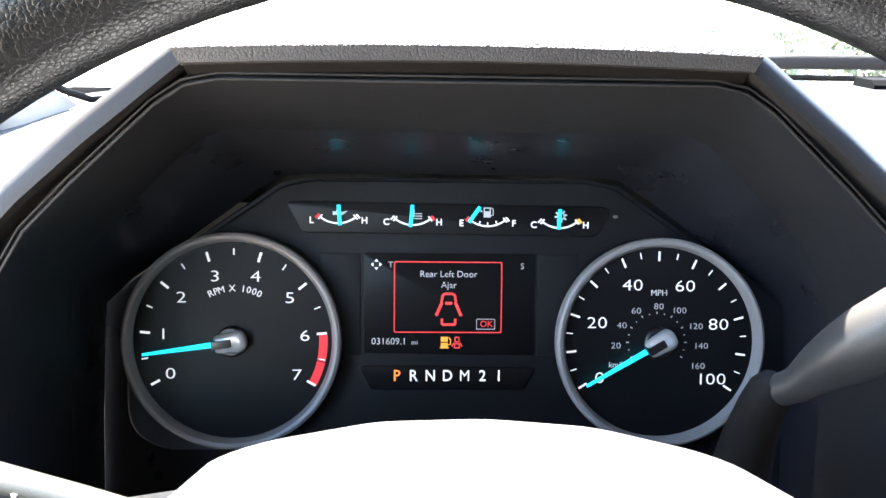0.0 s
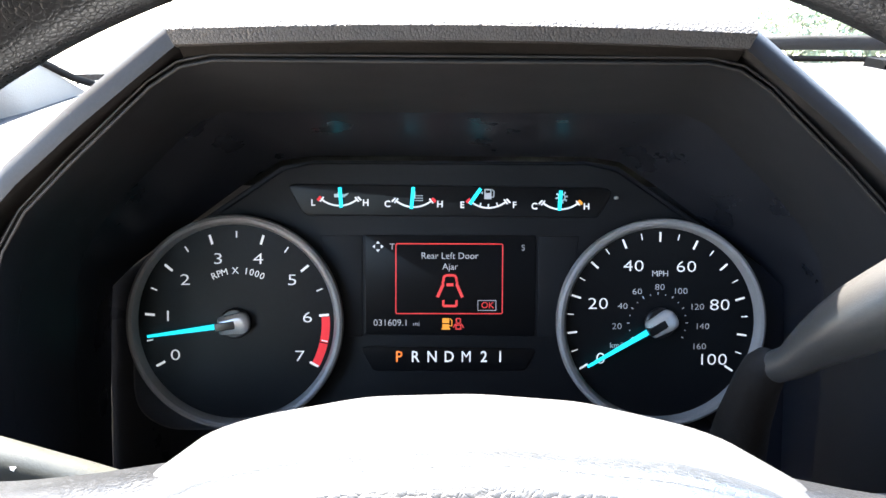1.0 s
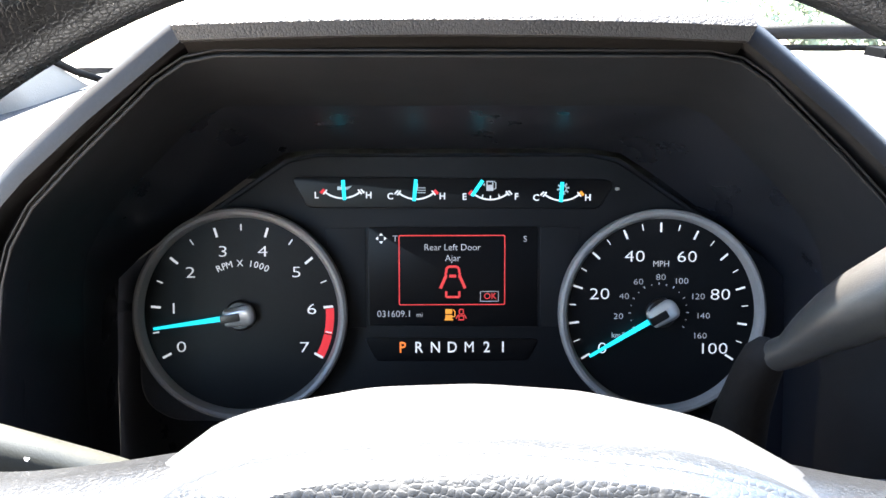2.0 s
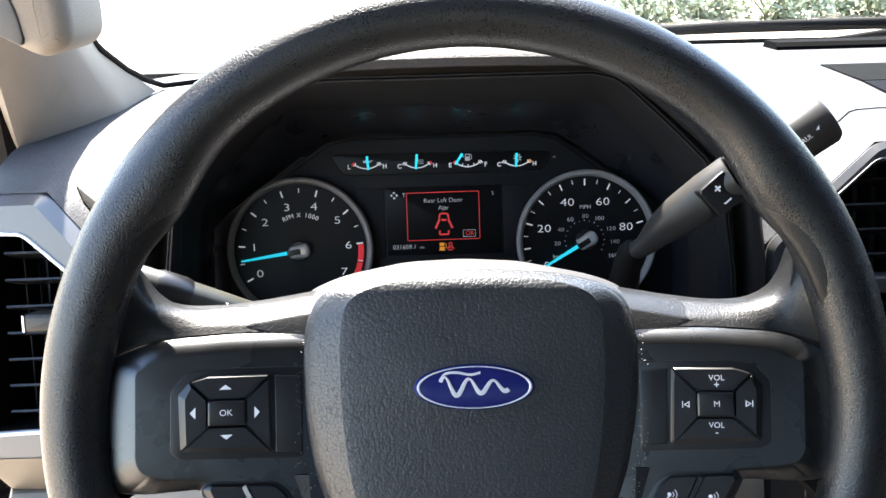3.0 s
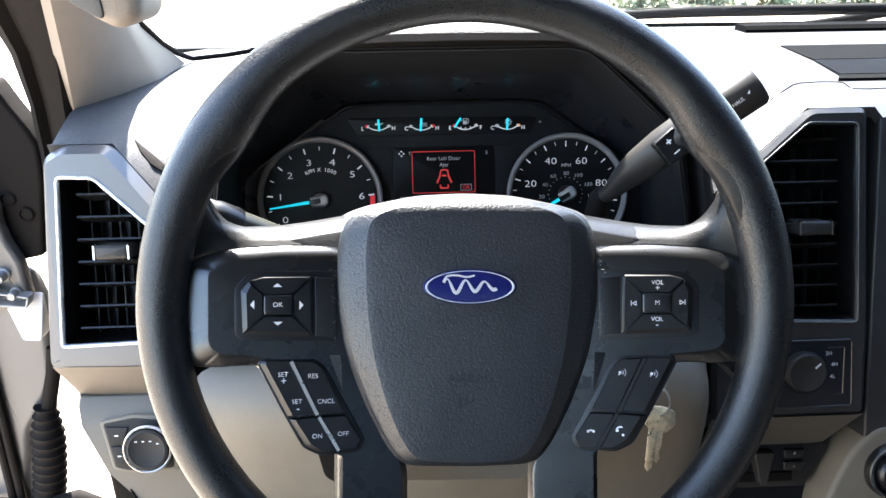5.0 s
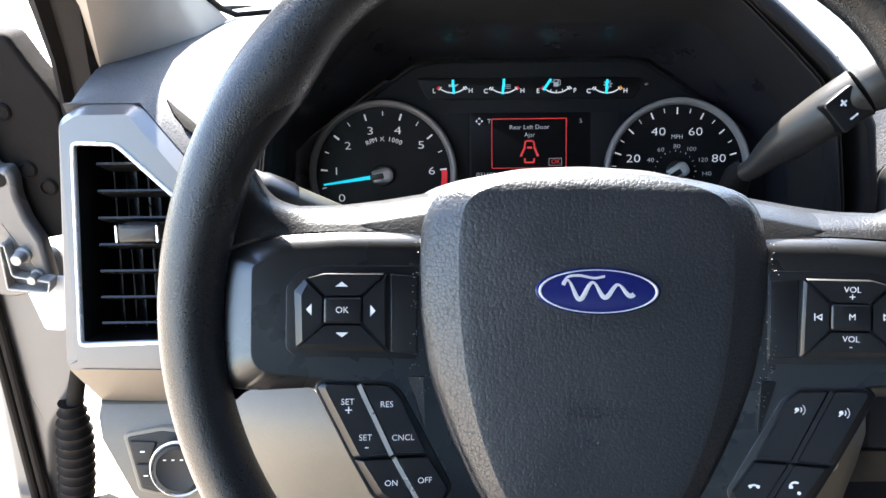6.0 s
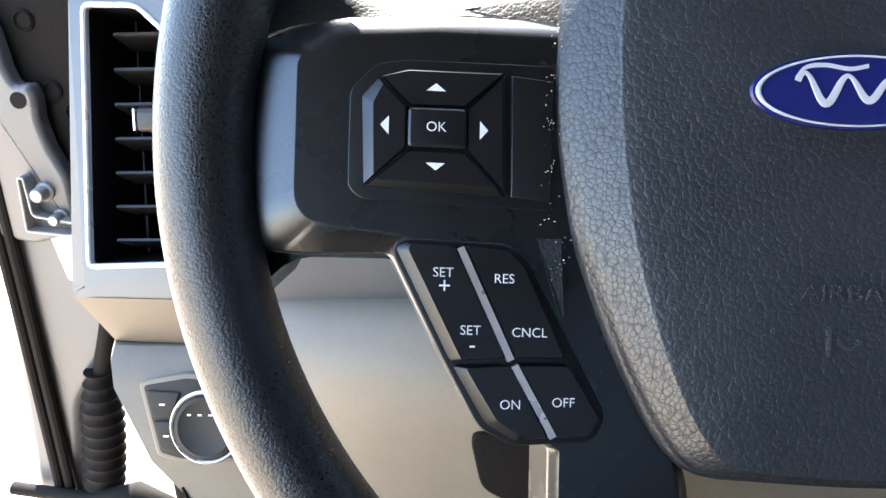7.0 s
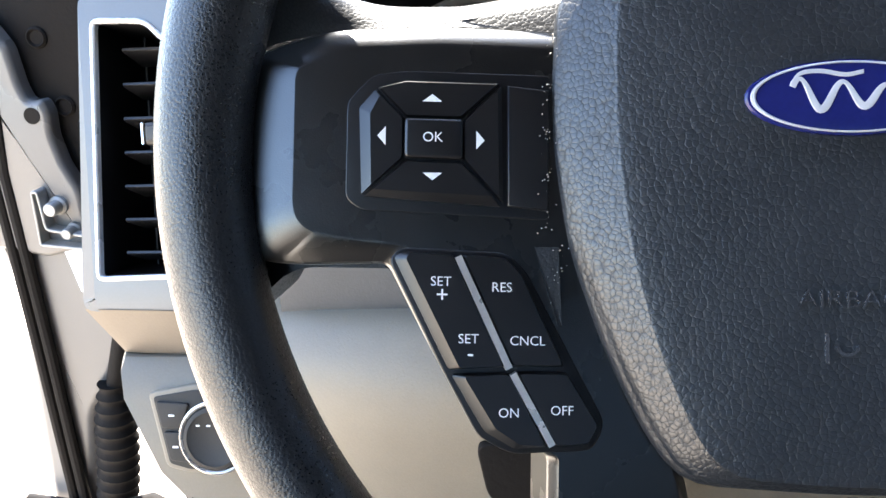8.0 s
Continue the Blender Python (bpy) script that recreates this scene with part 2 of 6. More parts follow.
FRAME = mottle(material("vent_chrome", (0.72, 0.73, 0.75), 0.3, 0.35), (0.72, 0.73, 0.75), 0.06, 40.0, 0.3, 0.05)
SIGNAL = plastic("signal_lever_black", (0.030, 0.031, 0.025), 0.4, 1600.0, 0.00005)
VANE = plastic("vane_grey", (0.010, 0.010, 0.011), 0.5, 1800.0, 0.00002, 0.2, 0.25)
# leaf colour lightened to carry the distant haze and glare
HAZE_LEAF = mottle(material("hazed_shrub_leaf", (0.20, 0.23, 0.15), 0.7), (0.20, 0.23, 0.15), 0.5, 3.0, 0.7, 0.1, 20.0)
BARK = mottle(material("shrub_bark", (0.12, 0.10, 0.08), 0.9), (0.12, 0.10, 0.08), 0.3, 8.0, 0.9, 0.05, 40.0)
DUST = material("dust", (0.55, 0.52, 0.47), 0.9)


# ---- building helpers ----
def frame_of(x, y, z, tilt, roll=0.0):
    """A frame whose z points out of a face that leans back by tilt degrees, x to the right."""
    return Matrix.Translation((x, y, z)) @ Matrix.Rotation(radians(90 - tilt), 4, "X") @ Matrix.Rotation(radians(roll), 4, "Z")


WHEEL = frame_of(-0.0008, -0.0031, 1.3852, 22.5, -1.4)
GAUGES = frame_of(0.0, 0.3018, 1.3796, 15)
FASCIA = frame_of(0.0, 0.170, 1.353, 14)
WORLD = Matrix.Identity(4)


def thing(name, m, label, category, group="", kind=""):
    ob = new(name)
    ob.matrix_world = m
    ob.empty_display_size = 0.02
    return tagged(ob, label, category, group, kind)


def part(name, bm, mat, parent=None, label="", unit=0.001, sharp=35.0):
    """Links a bmesh as one mesh object under a thing or a part; unit: metres to one of the bmesh's units."""
    bmesh.ops.recalc_face_normals(bm, faces=bm.faces)
    bm.transform(Matrix.Scale(unit, 4))
    me = bpy.data.meshes.new(name)
    bm.to_mesh(me)
    bm.free()
    for p in me.polygons:
        p.use_smooth = len(p.vertices) <= 4
    me.set_sharp_from_angle(angle=radians(sharp))
    me.materials.append(mat)
    ob = new(name, me)
    if parent:
        ob.parent = parent
    if label:
        ob["label"] = label
    return ob


def offset(poly, d):
    """The outline moved inwards by d (it runs counter-clockwise)."""
    area = sum(a[0] * b[1] - b[0] * a[1] for a, b in zip(poly, poly[1:] + poly[:1]))
    d = d if area > 0 else -d
    out = []
    for i, p in enumerate(poly):
        a, b = Vector(poly[i - 1]), Vector(poly[(i + 1) % len(poly)])
        p = Vector(p)
        e, f = (p - a).normalized(), (b - p).normalized()
        n, m = Vector((-e.y, e.x)), Vector((-f.y, f.x))
        s = n + m
        out.append(tuple(p + s * (d / max(0.35, 1 + n.dot(m)))))
    return out


def rounded(poly, r, n=4):
    """The outline with its corners rounded by about r; r may be a list."""
    out = []
    for i, p in enumerate(poly):
        a, b, p = Vector(poly[i - 1]), Vector(poly[(i + 1) % len(poly)]), Vector(p)
        rr = r[i] if isinstance(r, (list, tuple)) else r
        da, db = min(rr, (a - p).length * 0.48), min(rr, (b - p).length * 0.48)
        s, e = p + (a - p).normalized() * da, p + (b - p).normalized() * db
        out += [tuple(s * (1 - k) ** 2 + p * 2 * k * (1 - k) + e * k * k) for k in [j / n for j in range(n + 1)]]
    return out


def skin(bm, rings, first=True, last=True, closed=True):
    """Quads between rings of equally many points."""
    rows = [[bm.verts.new(p) for p in ring] for ring in rings]
    n = len(rows[0])
    for a, b in zip(rows, rows[1:]):
        for i in range(n if closed else n - 1):
            j = (i + 1) % n
            bm.faces.new((a[i], a[j], b[j], b[i]))
    if first:
        bm.faces.new(rows[0][::-1])
    if last:
        bm.faces.new(rows[-1])
    return bm


def prism(bm, poly, w0, w1, bevel=0.6, back=False):
    """An outline raised from w0 to w1 with a rounded front edge."""
    rings = [[(x, y, w0) for x, y in poly]]
    if bevel > 0:
        for k in (0.0, 0.35, 0.75, 1.0):
            a = k * math.pi / 2
            rings.append([(x, y, w1 - bevel + bevel * math.sin(a)) for x, y in offset(poly, bevel * (1 - math.cos(a)))])
    else:
        rings.append([(x, y, w1) for x, y in poly])
    return skin(bm, rings)


def band(bm, outer, inner, w0, w1, bevel=0.5):
    """A frame between two outlines of equally many points."""
    o, i = offset(outer, bevel), offset(inner, -bevel)
    rings = [[(x, y, w0) for x, y in outer], [(x, y, w1 - bevel) for x, y in outer], [(x, y, w1) for x, y in o],
             [(x, y, w1) for x, y in i], [(x, y, w1 - bevel) for x, y in inner], [(x, y, w0) for x, y in inner]]
    return skin(bm, rings + rings[:1], False, False)


def lathe(bm, centre, profile, n=64, squash=1.0, caps=True):
    """Spins (radius, height) points about the frame's z."""
    cx, cy = centre
    rings = [[(cx + r * math.cos(2 * math.pi * k / n), cy + r * squash * math.sin(2 * math.pi * k / n), w) for k in range(n)] for r, w in profile]
    return skin(bm, rings, caps, caps)


def tube(bm, points, radii, n=14, flat=1.0):
    """A round bar along points."""
    points = [Vector(p) for p in points]
    rings, side = [], None
    for i, p in enumerate(points):
        way = (points[min(i + 1, len(points) - 1)] - points[max(i - 1, 0)]).normalized()
        if side is None:
            side = way.orthogonal().normalized()
        side = (side - way * side.dot(way)).normalized()
        up = way.cross(side)
        r = radii[i] if isinstance(radii, (list, tuple)) else radii
        rings.append([p + (side * math.cos(2 * math.pi * k / n) + up * math.sin(2 * math.pi * k / n) * flat) * r for k in range(n)])
    return skin(bm, rings)


def box(bm, x0, x1, y0, y1, z0, z1, bevel=0.0):
    return prism(bm, [(x0, y0), (x1, y0), (x1, y1), (x0, y1)], z0, z1, bevel)


def bar(bm, a, b, width, w0, w1, width2=None):
    """A flat bar from a to b."""
    a, b = Vector(a), Vector(b)
    s = (b - a).normalized()
    s = Vector((-s.y, s.x))
    w2 = width if width2 is None else width2
    return prism(bm, [tuple(a - s * width / 2), tuple(b - s * w2 / 2), tuple(b + s * w2 / 2), tuple(a + s * width / 2)], w0, w1, 0)


def words(name, body, x, y, size, w, mat, parent, thick=0.12, turn=0.0, wide=1.0, bold=0.0, unit=0.001):
    """Lettering as a mesh, centred on (x, y), with capitals size high."""
    cu = bpy.data.curves.new(name, "FONT")
    cu.body, cu.align_x, cu.align_y, cu.size = body, "CENTER", "CENTER", size / 0.70
    cu.extrude, cu.offset, cu.resolution_u = thick / 2, bold, 3
    ob = new(name, cu)
    me = bpy.data.meshes.new_from_object(ob.evaluated_get(bpy.context.evaluated_depsgraph_get()))
    bpy.data.objects.remove(ob)
    bpy.data.curves.remove(cu)
    me.transform(Matrix.Scale(unit, 4) @ pose(x, y, w, 0, 0, turn) @ Matrix.Diagonal((wide, 1, 1, 1)))
    me.name = name
    me.materials.clear()
    me.materials.append(mat)
    out = new(name, me)
    out.parent = parent
    return out


def flow(pts, steps):
    """A smooth curve through the points, with steps pieces between two of them."""
    p = [Vector(q) for q in pts]
    p = [p[0] * 2 - p[1]] + p + [p[-1] * 2 - p[-2]]
    out = []
    for a, b, c, d in zip(p, p[1:], p[2:], p[3:]):
        for k in range(steps):
            t = k / steps
            out.append(tuple(0.5 * (2 * b + (c - a) * t + (2 * a - 5 * b + 4 * c - d) * t * t + (3 * b - a - 3 * c + d) * t ** 3)))
    return out + [tuple(p[-2])]


def number(name, body, x, y, size, w, mat, parent, wide=1.0, bold=0.0):
    """A figure of several digits, each one a piece of its own."""
    step = 0.74 * size * wide
    for i, ch in enumerate(body):
        lead = -0.10 * size if body[0] == "1" and i == 0 and len(body) > 1 else 0.0
        words(name, ch, x + (i - (len(body) - 1) / 2) * step - lead, y, size, w, mat, parent, wide=wide, bold=bold)


def arc(cx, cy, r, a0, a1, n=24):
    return [(cx + r * math.cos(radians(a0 + (a1 - a0) * k / n)), cy + r * math.sin(radians(a0 + (a1 - a0) * k / n))) for k in range(n + 1)]


def ring_arc(bm, cx, cy, r0, r1, a0, a1, w0, w1, n=24):
    return prism(bm, arc(cx, cy, r1, a0, a1, n) + arc(cx, cy, r0, a1, a0, n), w0, w1, 0)


def slope_key(outer, top, w0, w1, w2, lean=0.0):
    """A key whose sides lean in from an outer outline to a smaller flat top."""
    mid = [(a[0] * 0.06 + b[0] * 0.94, a[1] * 0.06 + b[1] * 0.94, w2 - 0.12) for a, b in zip(outer, top)]
    mx = sum(p[0] for p in top) / len(top)
    mid = [(x, y, w + lean * (x - mx)) for x, y, w in mid]
    return skin(B(), [[(x, y, w0) for x, y in outer], [(x, y, w1) for x, y in outer], mid, [(x, y, w2 + lean * (x - mx)) for x, y in top]])


def mirrored(poly):
    return [(-x, y) for x, y in reversed(poly)]


def B():
    return bmesh.new()


# ---- dashboard ----
def dash_height(x, y):
    """The upper face of the dashboard."""
    hood = 1.519 - max(0.0, abs(x) - 0.098) * 0.83
    side = 1.441 if x < 0 else 1.456
    k = min(1.0, max(0.0, (y - 0.20) / 0.34))
    k = k * k * (3 - 2 * k)
    return max(hood, side) * (1 - k) + (1.444 if x < -0.2 else 1.458) * k


def build_dashboard():
    dash = thing("dashboard", WORLD, "grey truck dashboard with a dark sunlit top and pale lower panels", "dashboard")
    bm = B()
    xs = [-0.312, -0.30, -0.28, -0.262, -0.248, -0.234, -0.22, -0.206, -0.196, -0.18, -0.165, -0.15, -0.13, -0.115, -0.1, -0.08, 0, 0.08, 0.1, 0.115, 0.13, 0.15, 0.165, 0.18, 0.196, 0.21, 0.23, 0.25, 0.268, 0.283, 0.31, 0.338, 0.345, 0.4, 0.5, 0.7, 0.9, 1.15]
    steps = [0.0, 0.008, 0.02, 0.04, 0.065, 0.095, 0.13, 0.17, 0.23, 0.30, 0.40, 0.52]

    def seam(x):
        """Where the upper face meets the fascia: y, z."""
        if abs(x) < 0.2:
            return 0.235, dash_height(x, 0.235)
        if x < 0:
            h, w = 0.0905 - 0.07 * min(1.0, max(0.0, (x + 0.262) / 0.056)), -0.0125
        else:
            h, w = (0.1065 - 0.066 * min(1.0, max(0.0, (0.283 - x) / 0.073)) if x < 0.341 else 0.098), -0.006
        return 0.170 + 0.242 * h - 0.97 * w, 1.353 + 0.97 * h + 0.242 * w

    grid = []
    for q in steps:
        row = []
        for x in xs:
            y0, z0 = seam(x)
            y = y0 + q * (0.72 - y0) / 0.52
            k = min(1.0, q / 0.085)
            k = math.sin(k * math.pi / 2)
            z = dash_height(x, y) if abs(x) < 0.2 else z0 * (1 - k) + dash_height(x, y) * k
            out = 0.036 * min(1.0, q / 0.15) if x < -0.305 else 0.0
            row.append(bm.verts.new((x - out, y, z - (0.006 * min(1.0, q / 0.02) if x < -0.305 else 0.0))))
        grid.append(row)
    for a, b in zip(grid, grid[1:]):
        for i in range(len(xs) - 1):
            bm.faces.new((a[i], a[i + 1], b[i + 1], b[i]))
    edge = [e for e in bm.edges if e.is_boundary]
    low = bmesh.ops.extrude_edge_only(bm, edges=edge)
    bmesh.ops.translate(bm, verts=[v for v in low["geom"] if isinstance(v, bmesh.types.BMVert)], vec=(0, 0.004, -0.009))
    part("top_panel", bm, DASH_TOP, dash, "dark grained upper face in full sun", 1.0, 50)
    # dark sheet drawn for a gap's shade; outline traced along camera rays
    bm = B()
    rim = [(-0.253, 0.2283, 1.4342), (-0.2463, 0.2185, 1.4265), (-0.2377, 0.2121, 1.4179), (-0.2296, 0.2115, 1.4119), (-0.2289, 0.2173, 1.4158), (-0.2379, 0.2213, 1.4228), (-0.2469, 0.2250, 1.4294)]
    out = Vector((0.45, -0.42, 0.78)).normalized()
    mid_point = sum((Vector(p) for p in rim), Vector()) / len(rim)
    skin(bm, [[Vector(p) - out * 0.004 for p in rim], [Vector(p) + out * 0.0012 for p in rim], [Vector(p) * 0.9 + mid_point * 0.1 + out * 0.0014 for p in rim]])
    part("gap_patch", bm, RUBBER, dash, "raised dark patch standing in for the gap beside the hood", 1.0)
    # the raised edge that runs in front of the defroster, and the dark tray beyond the hood
    bm = B()
    skin(bm, [[(x, 0.662, 1.462), (x, 0.668, 1.4665), (x, 0.698, 1.4665), (x, 0.71, 1.44), (x, 0.662, 1.44)] for x in (0.42, 0.6, 1.15)])
    part("defroster_grille", bm, MESH, dash, "long black defroster grille below the windshield", 1.0)
    slab = lambda ya, xa, yb, xb, z: skin(B(), [[(xa, ya, z), (xb, yb, z), (xb, yb, z - 0.02), (xa, ya, z - 0.02)], [(1.15, ya, z), (1.15, yb, z), (1.15, yb, z - 0.02), (1.15, ya, z - 0.02)]])  # noqa: E731
    part("speaker_grille", slab(0.42, 0.394, 0.527, 0.407, 1.4594), MESH, dash, "black perforated centre speaker grille", 1.0)
    part("shaded_tray", slab(0.33, 0.376, 0.4175, 0.3935, 1.4592), TRAY_SHADE, dash, "near-black slab standing in for a deep shaded tray", 1.0)
    part("tray_edge", slab(0.306, 0.362, 0.326, 0.373, 1.4592), MESH, dash, "", 1.0)
    # seam of the cover over the centre vent
    bm = B()
    tube(bm, [(0.2731, 0.2451, 1.4531), (0.29, 0.2622, 1.4562), (0.312, 0.2905, 1.4566), (0.322, 0.2985, 1.4566), (0.3427, 0.3032, 1.4566), (0.358, 0.3015, 1.4566), (0.362, 0.296, 1.4566), (0.3575, 0.277, 1.4560)], 0.0007, 6)
    tube(bm, [(0.3575, 0.272, 1.4559), (0.3704, 0.2690, 1.4559), (0.3853, 0.2708, 1.4560), (0.45, 0.2708, 1.4560)], 0.0006, 6)
    part("cover_seam", bm, RUBBER, dash, "thin dark seam", 1.0, 60)
    # centre stack beside the vent
    bm = B()
    box(bm, 343, 620, -300, 98, -60, -6, 3)
    stack = part("media_panel", bm, BLACK_PAINT, dash, "gloss black centre stack face")
    stack.matrix_parent_inverse = Matrix.Identity(4)
    stack.matrix_basis = FASCIA
    # lower panel under the vents and round the column
    bm = B()
    prof = [(0.165, 1.243), (0.150, 1.2445), (0.142, 1.240), (0.134, 1.228), (0.124, 1.19), (0.11, 1.12), (0.13, 1.0), (0.20, 0.98), (0.24, 1.10), (0.24, 1.235)]
    xs = [-0.335, -0.30, -0.2, 0.0, 0.17]
    bow = [0.012, 0.0, 0.0, 0.0, 0.03]
    rings = []
    for x, d in zip(xs, bow):
        taper = lambda z: min(0.12, 0.2 * max(0.0, 1.243 - z) + 4.2 * max(0.0, 1.243 - z) ** 2)  # noqa: E731
        rings.append([(x + ((0.03 if x < -0.31 else 0.0) + taper(z) if x < -0.25 else 0.0), y + d, z) for y, z in prof])
    skin(bm, rings)
    part("lower_panel", bm, GREY_TRIM, dash, "pale grey lower dashboard panel", 1.0)
    bm = B()
    prof = [(0.17, 1.281), (0.128, 1.279), (0.116, 1.274), (0.106, 1.263), (0.100, 1.248), (0.102, 1.225), (0.112, 1.17), (0.13, 1.08), (0.19, 1.07), (0.19, 1.28)]
    rings = []
    for x, dz, dy in ((-0.219, -0.006, 0.045), (-0.216, -0.001, 0.018), (-0.205, 0.0, 0.010), (-0.14, 0.0, 0.0), (-0.07, 0.0, -0.014), (0.0, 0.0, -0.020), (0.07, 0.0, -0.012), (0.13, 0.0, -0.006), (0.17, 0.0, 0.0), (0.186, -0.001, 0.004), (0.196, -0.004, 0.012), (0.203, -0.010, 0.035), (0.207, -0.02, 0.075)):
        rings.append([(x, y + dy, z + dz) for y, z in prof])
    skin(bm, rings)
    part("knee_panel", bm, GREY_TRIM, dash, "pale grey knee panel round the column", 1.0, 40)
    bm = B()
    box(bm, -0.205, 0.20, 0.135, 0.16, 1.27, 1.345, 0.002)
    part("filler_panel", bm, TRIM_GREY_DARK, dash, "dark grey filler above the knee panel", 1.0)
    # black plate on the panel's face, painting the shade of a recess
    bm = B()
    prism(bm, rounded([(-0.108, 1.232), (-0.103, 1.203), (-0.088, 1.195), (-0.06, 1.194), (-0.06, 1.235)], 0.006), 0.0, 0.0055, 0.001)
    hole_shade = part("recess_plate", bm, RUBBER, dash, "raised black plate standing in for a shaded recess", 1.0)
    hole_shade.matrix_basis = frame_of(0, 0.0955, 0, 0)
    bm = B()
    prism(bm, rounded([(-0.325, 0.85), (-0.28, 0.85), (-0.28, 1.13), (-0.332, 1.13)], 0.006), 0.0, 0.03, 0.004)
    kick = part("kick_panel", bm, RUBBER, dash, "dark kick panel beside the door", 1.0)
    kick.matrix_basis = frame_of(0, 0.27, 0, 0)
    bm = B()
    prism(bm, rounded([(352, -158), (430, -158), (430, -300), (300, -300), (311, -222), (330, -181)], 10), -40, -4, 5)
    low = part("centre_panel", bm, GREY_TRIM, dash, "pale grey lower centre panel")
    low.matrix_basis = FASCIA
    part("round_knob", lathe(B(), (367, -196), [(24, -8), (24, 0), (22, 3), (20, 3), (18, 1), (17, 8), (15, 10), (0.1, 10)], 40), BUTTON, low)
    part("knob_ring", lathe(B(), (367, -196), [(22.5, 1), (22.3, 4.4), (20.5, 4.4), (20.3, 1)], 40, caps=False), CHROME, low)
    # seam of the small pocket and the dimmer wheel under the headlight switch
    bm = B()
    tube(bm, [(-0.262, 0.1215, 1.176), (-0.259, 0.119, 1.170), (-0.245, 0.1140, 1.150), (-0.240, 0.1125, 1.146), (-0.20, 0.1125, 1.146)], 0.0009, 6)
    part("pocket_seam", bm, RUBBER, dash, "", 1.0)
    bm = B()
    prism(bm, rounded([(-0.233, 1.173), (-0.218, 1.172), (-0.212, 1.149), (-0.222, 1.149)], 0.002), 0.0, 0.003, 0.0006)
    dim = part("dimmer_slot", bm, MESH, dash, "black slot with the dimmer wheel", 1.0)
    dim.matrix_basis = frame_of(0, 0.2445, 0, 0) @ pose(0, 0, 0, -6)
    # carrier that closes the dashboard behind its panels
    bm = B()
    box(bm, -0.30, 1.15, 0.33, 0.72, 0.95, 1.425)
    part("carrier", bm, FUNNEL, dash, "", 1.0)
    return dash


FRONT = [(-0.196, 1.24), (-0.1845, 1.376), (-0.177, 1.421), (-0.172, 1.4355), (-0.1625, 1.4505), (-0.144, 1.4685), (-0.113, 1.4965), (-0.102, 1.5035), (-0.090, 1.506)]
MIDDLE = [(-0.190, 1.24), (-0.186, 1.35), (-0.182, 1.39), (-0.178, 1.406), (-0.168, 1.422), (-0.152, 1.4395), (-0.126, 1.464), (-0.117, 1.4715), (-0.106, 1.4762)]
BACK = [(-0.186, 1.26), (-0.186, 1.32), (-0.185, 1.36), (-0.184, 1.375), (-0.170, 1.388), (-0.150, 1.402), (-0.110, 1.430), (-0.092, 1.441), (-0.074, 1.4435)]


def both(line):
    return line + [(-x, z) for x, z in reversed(line)]


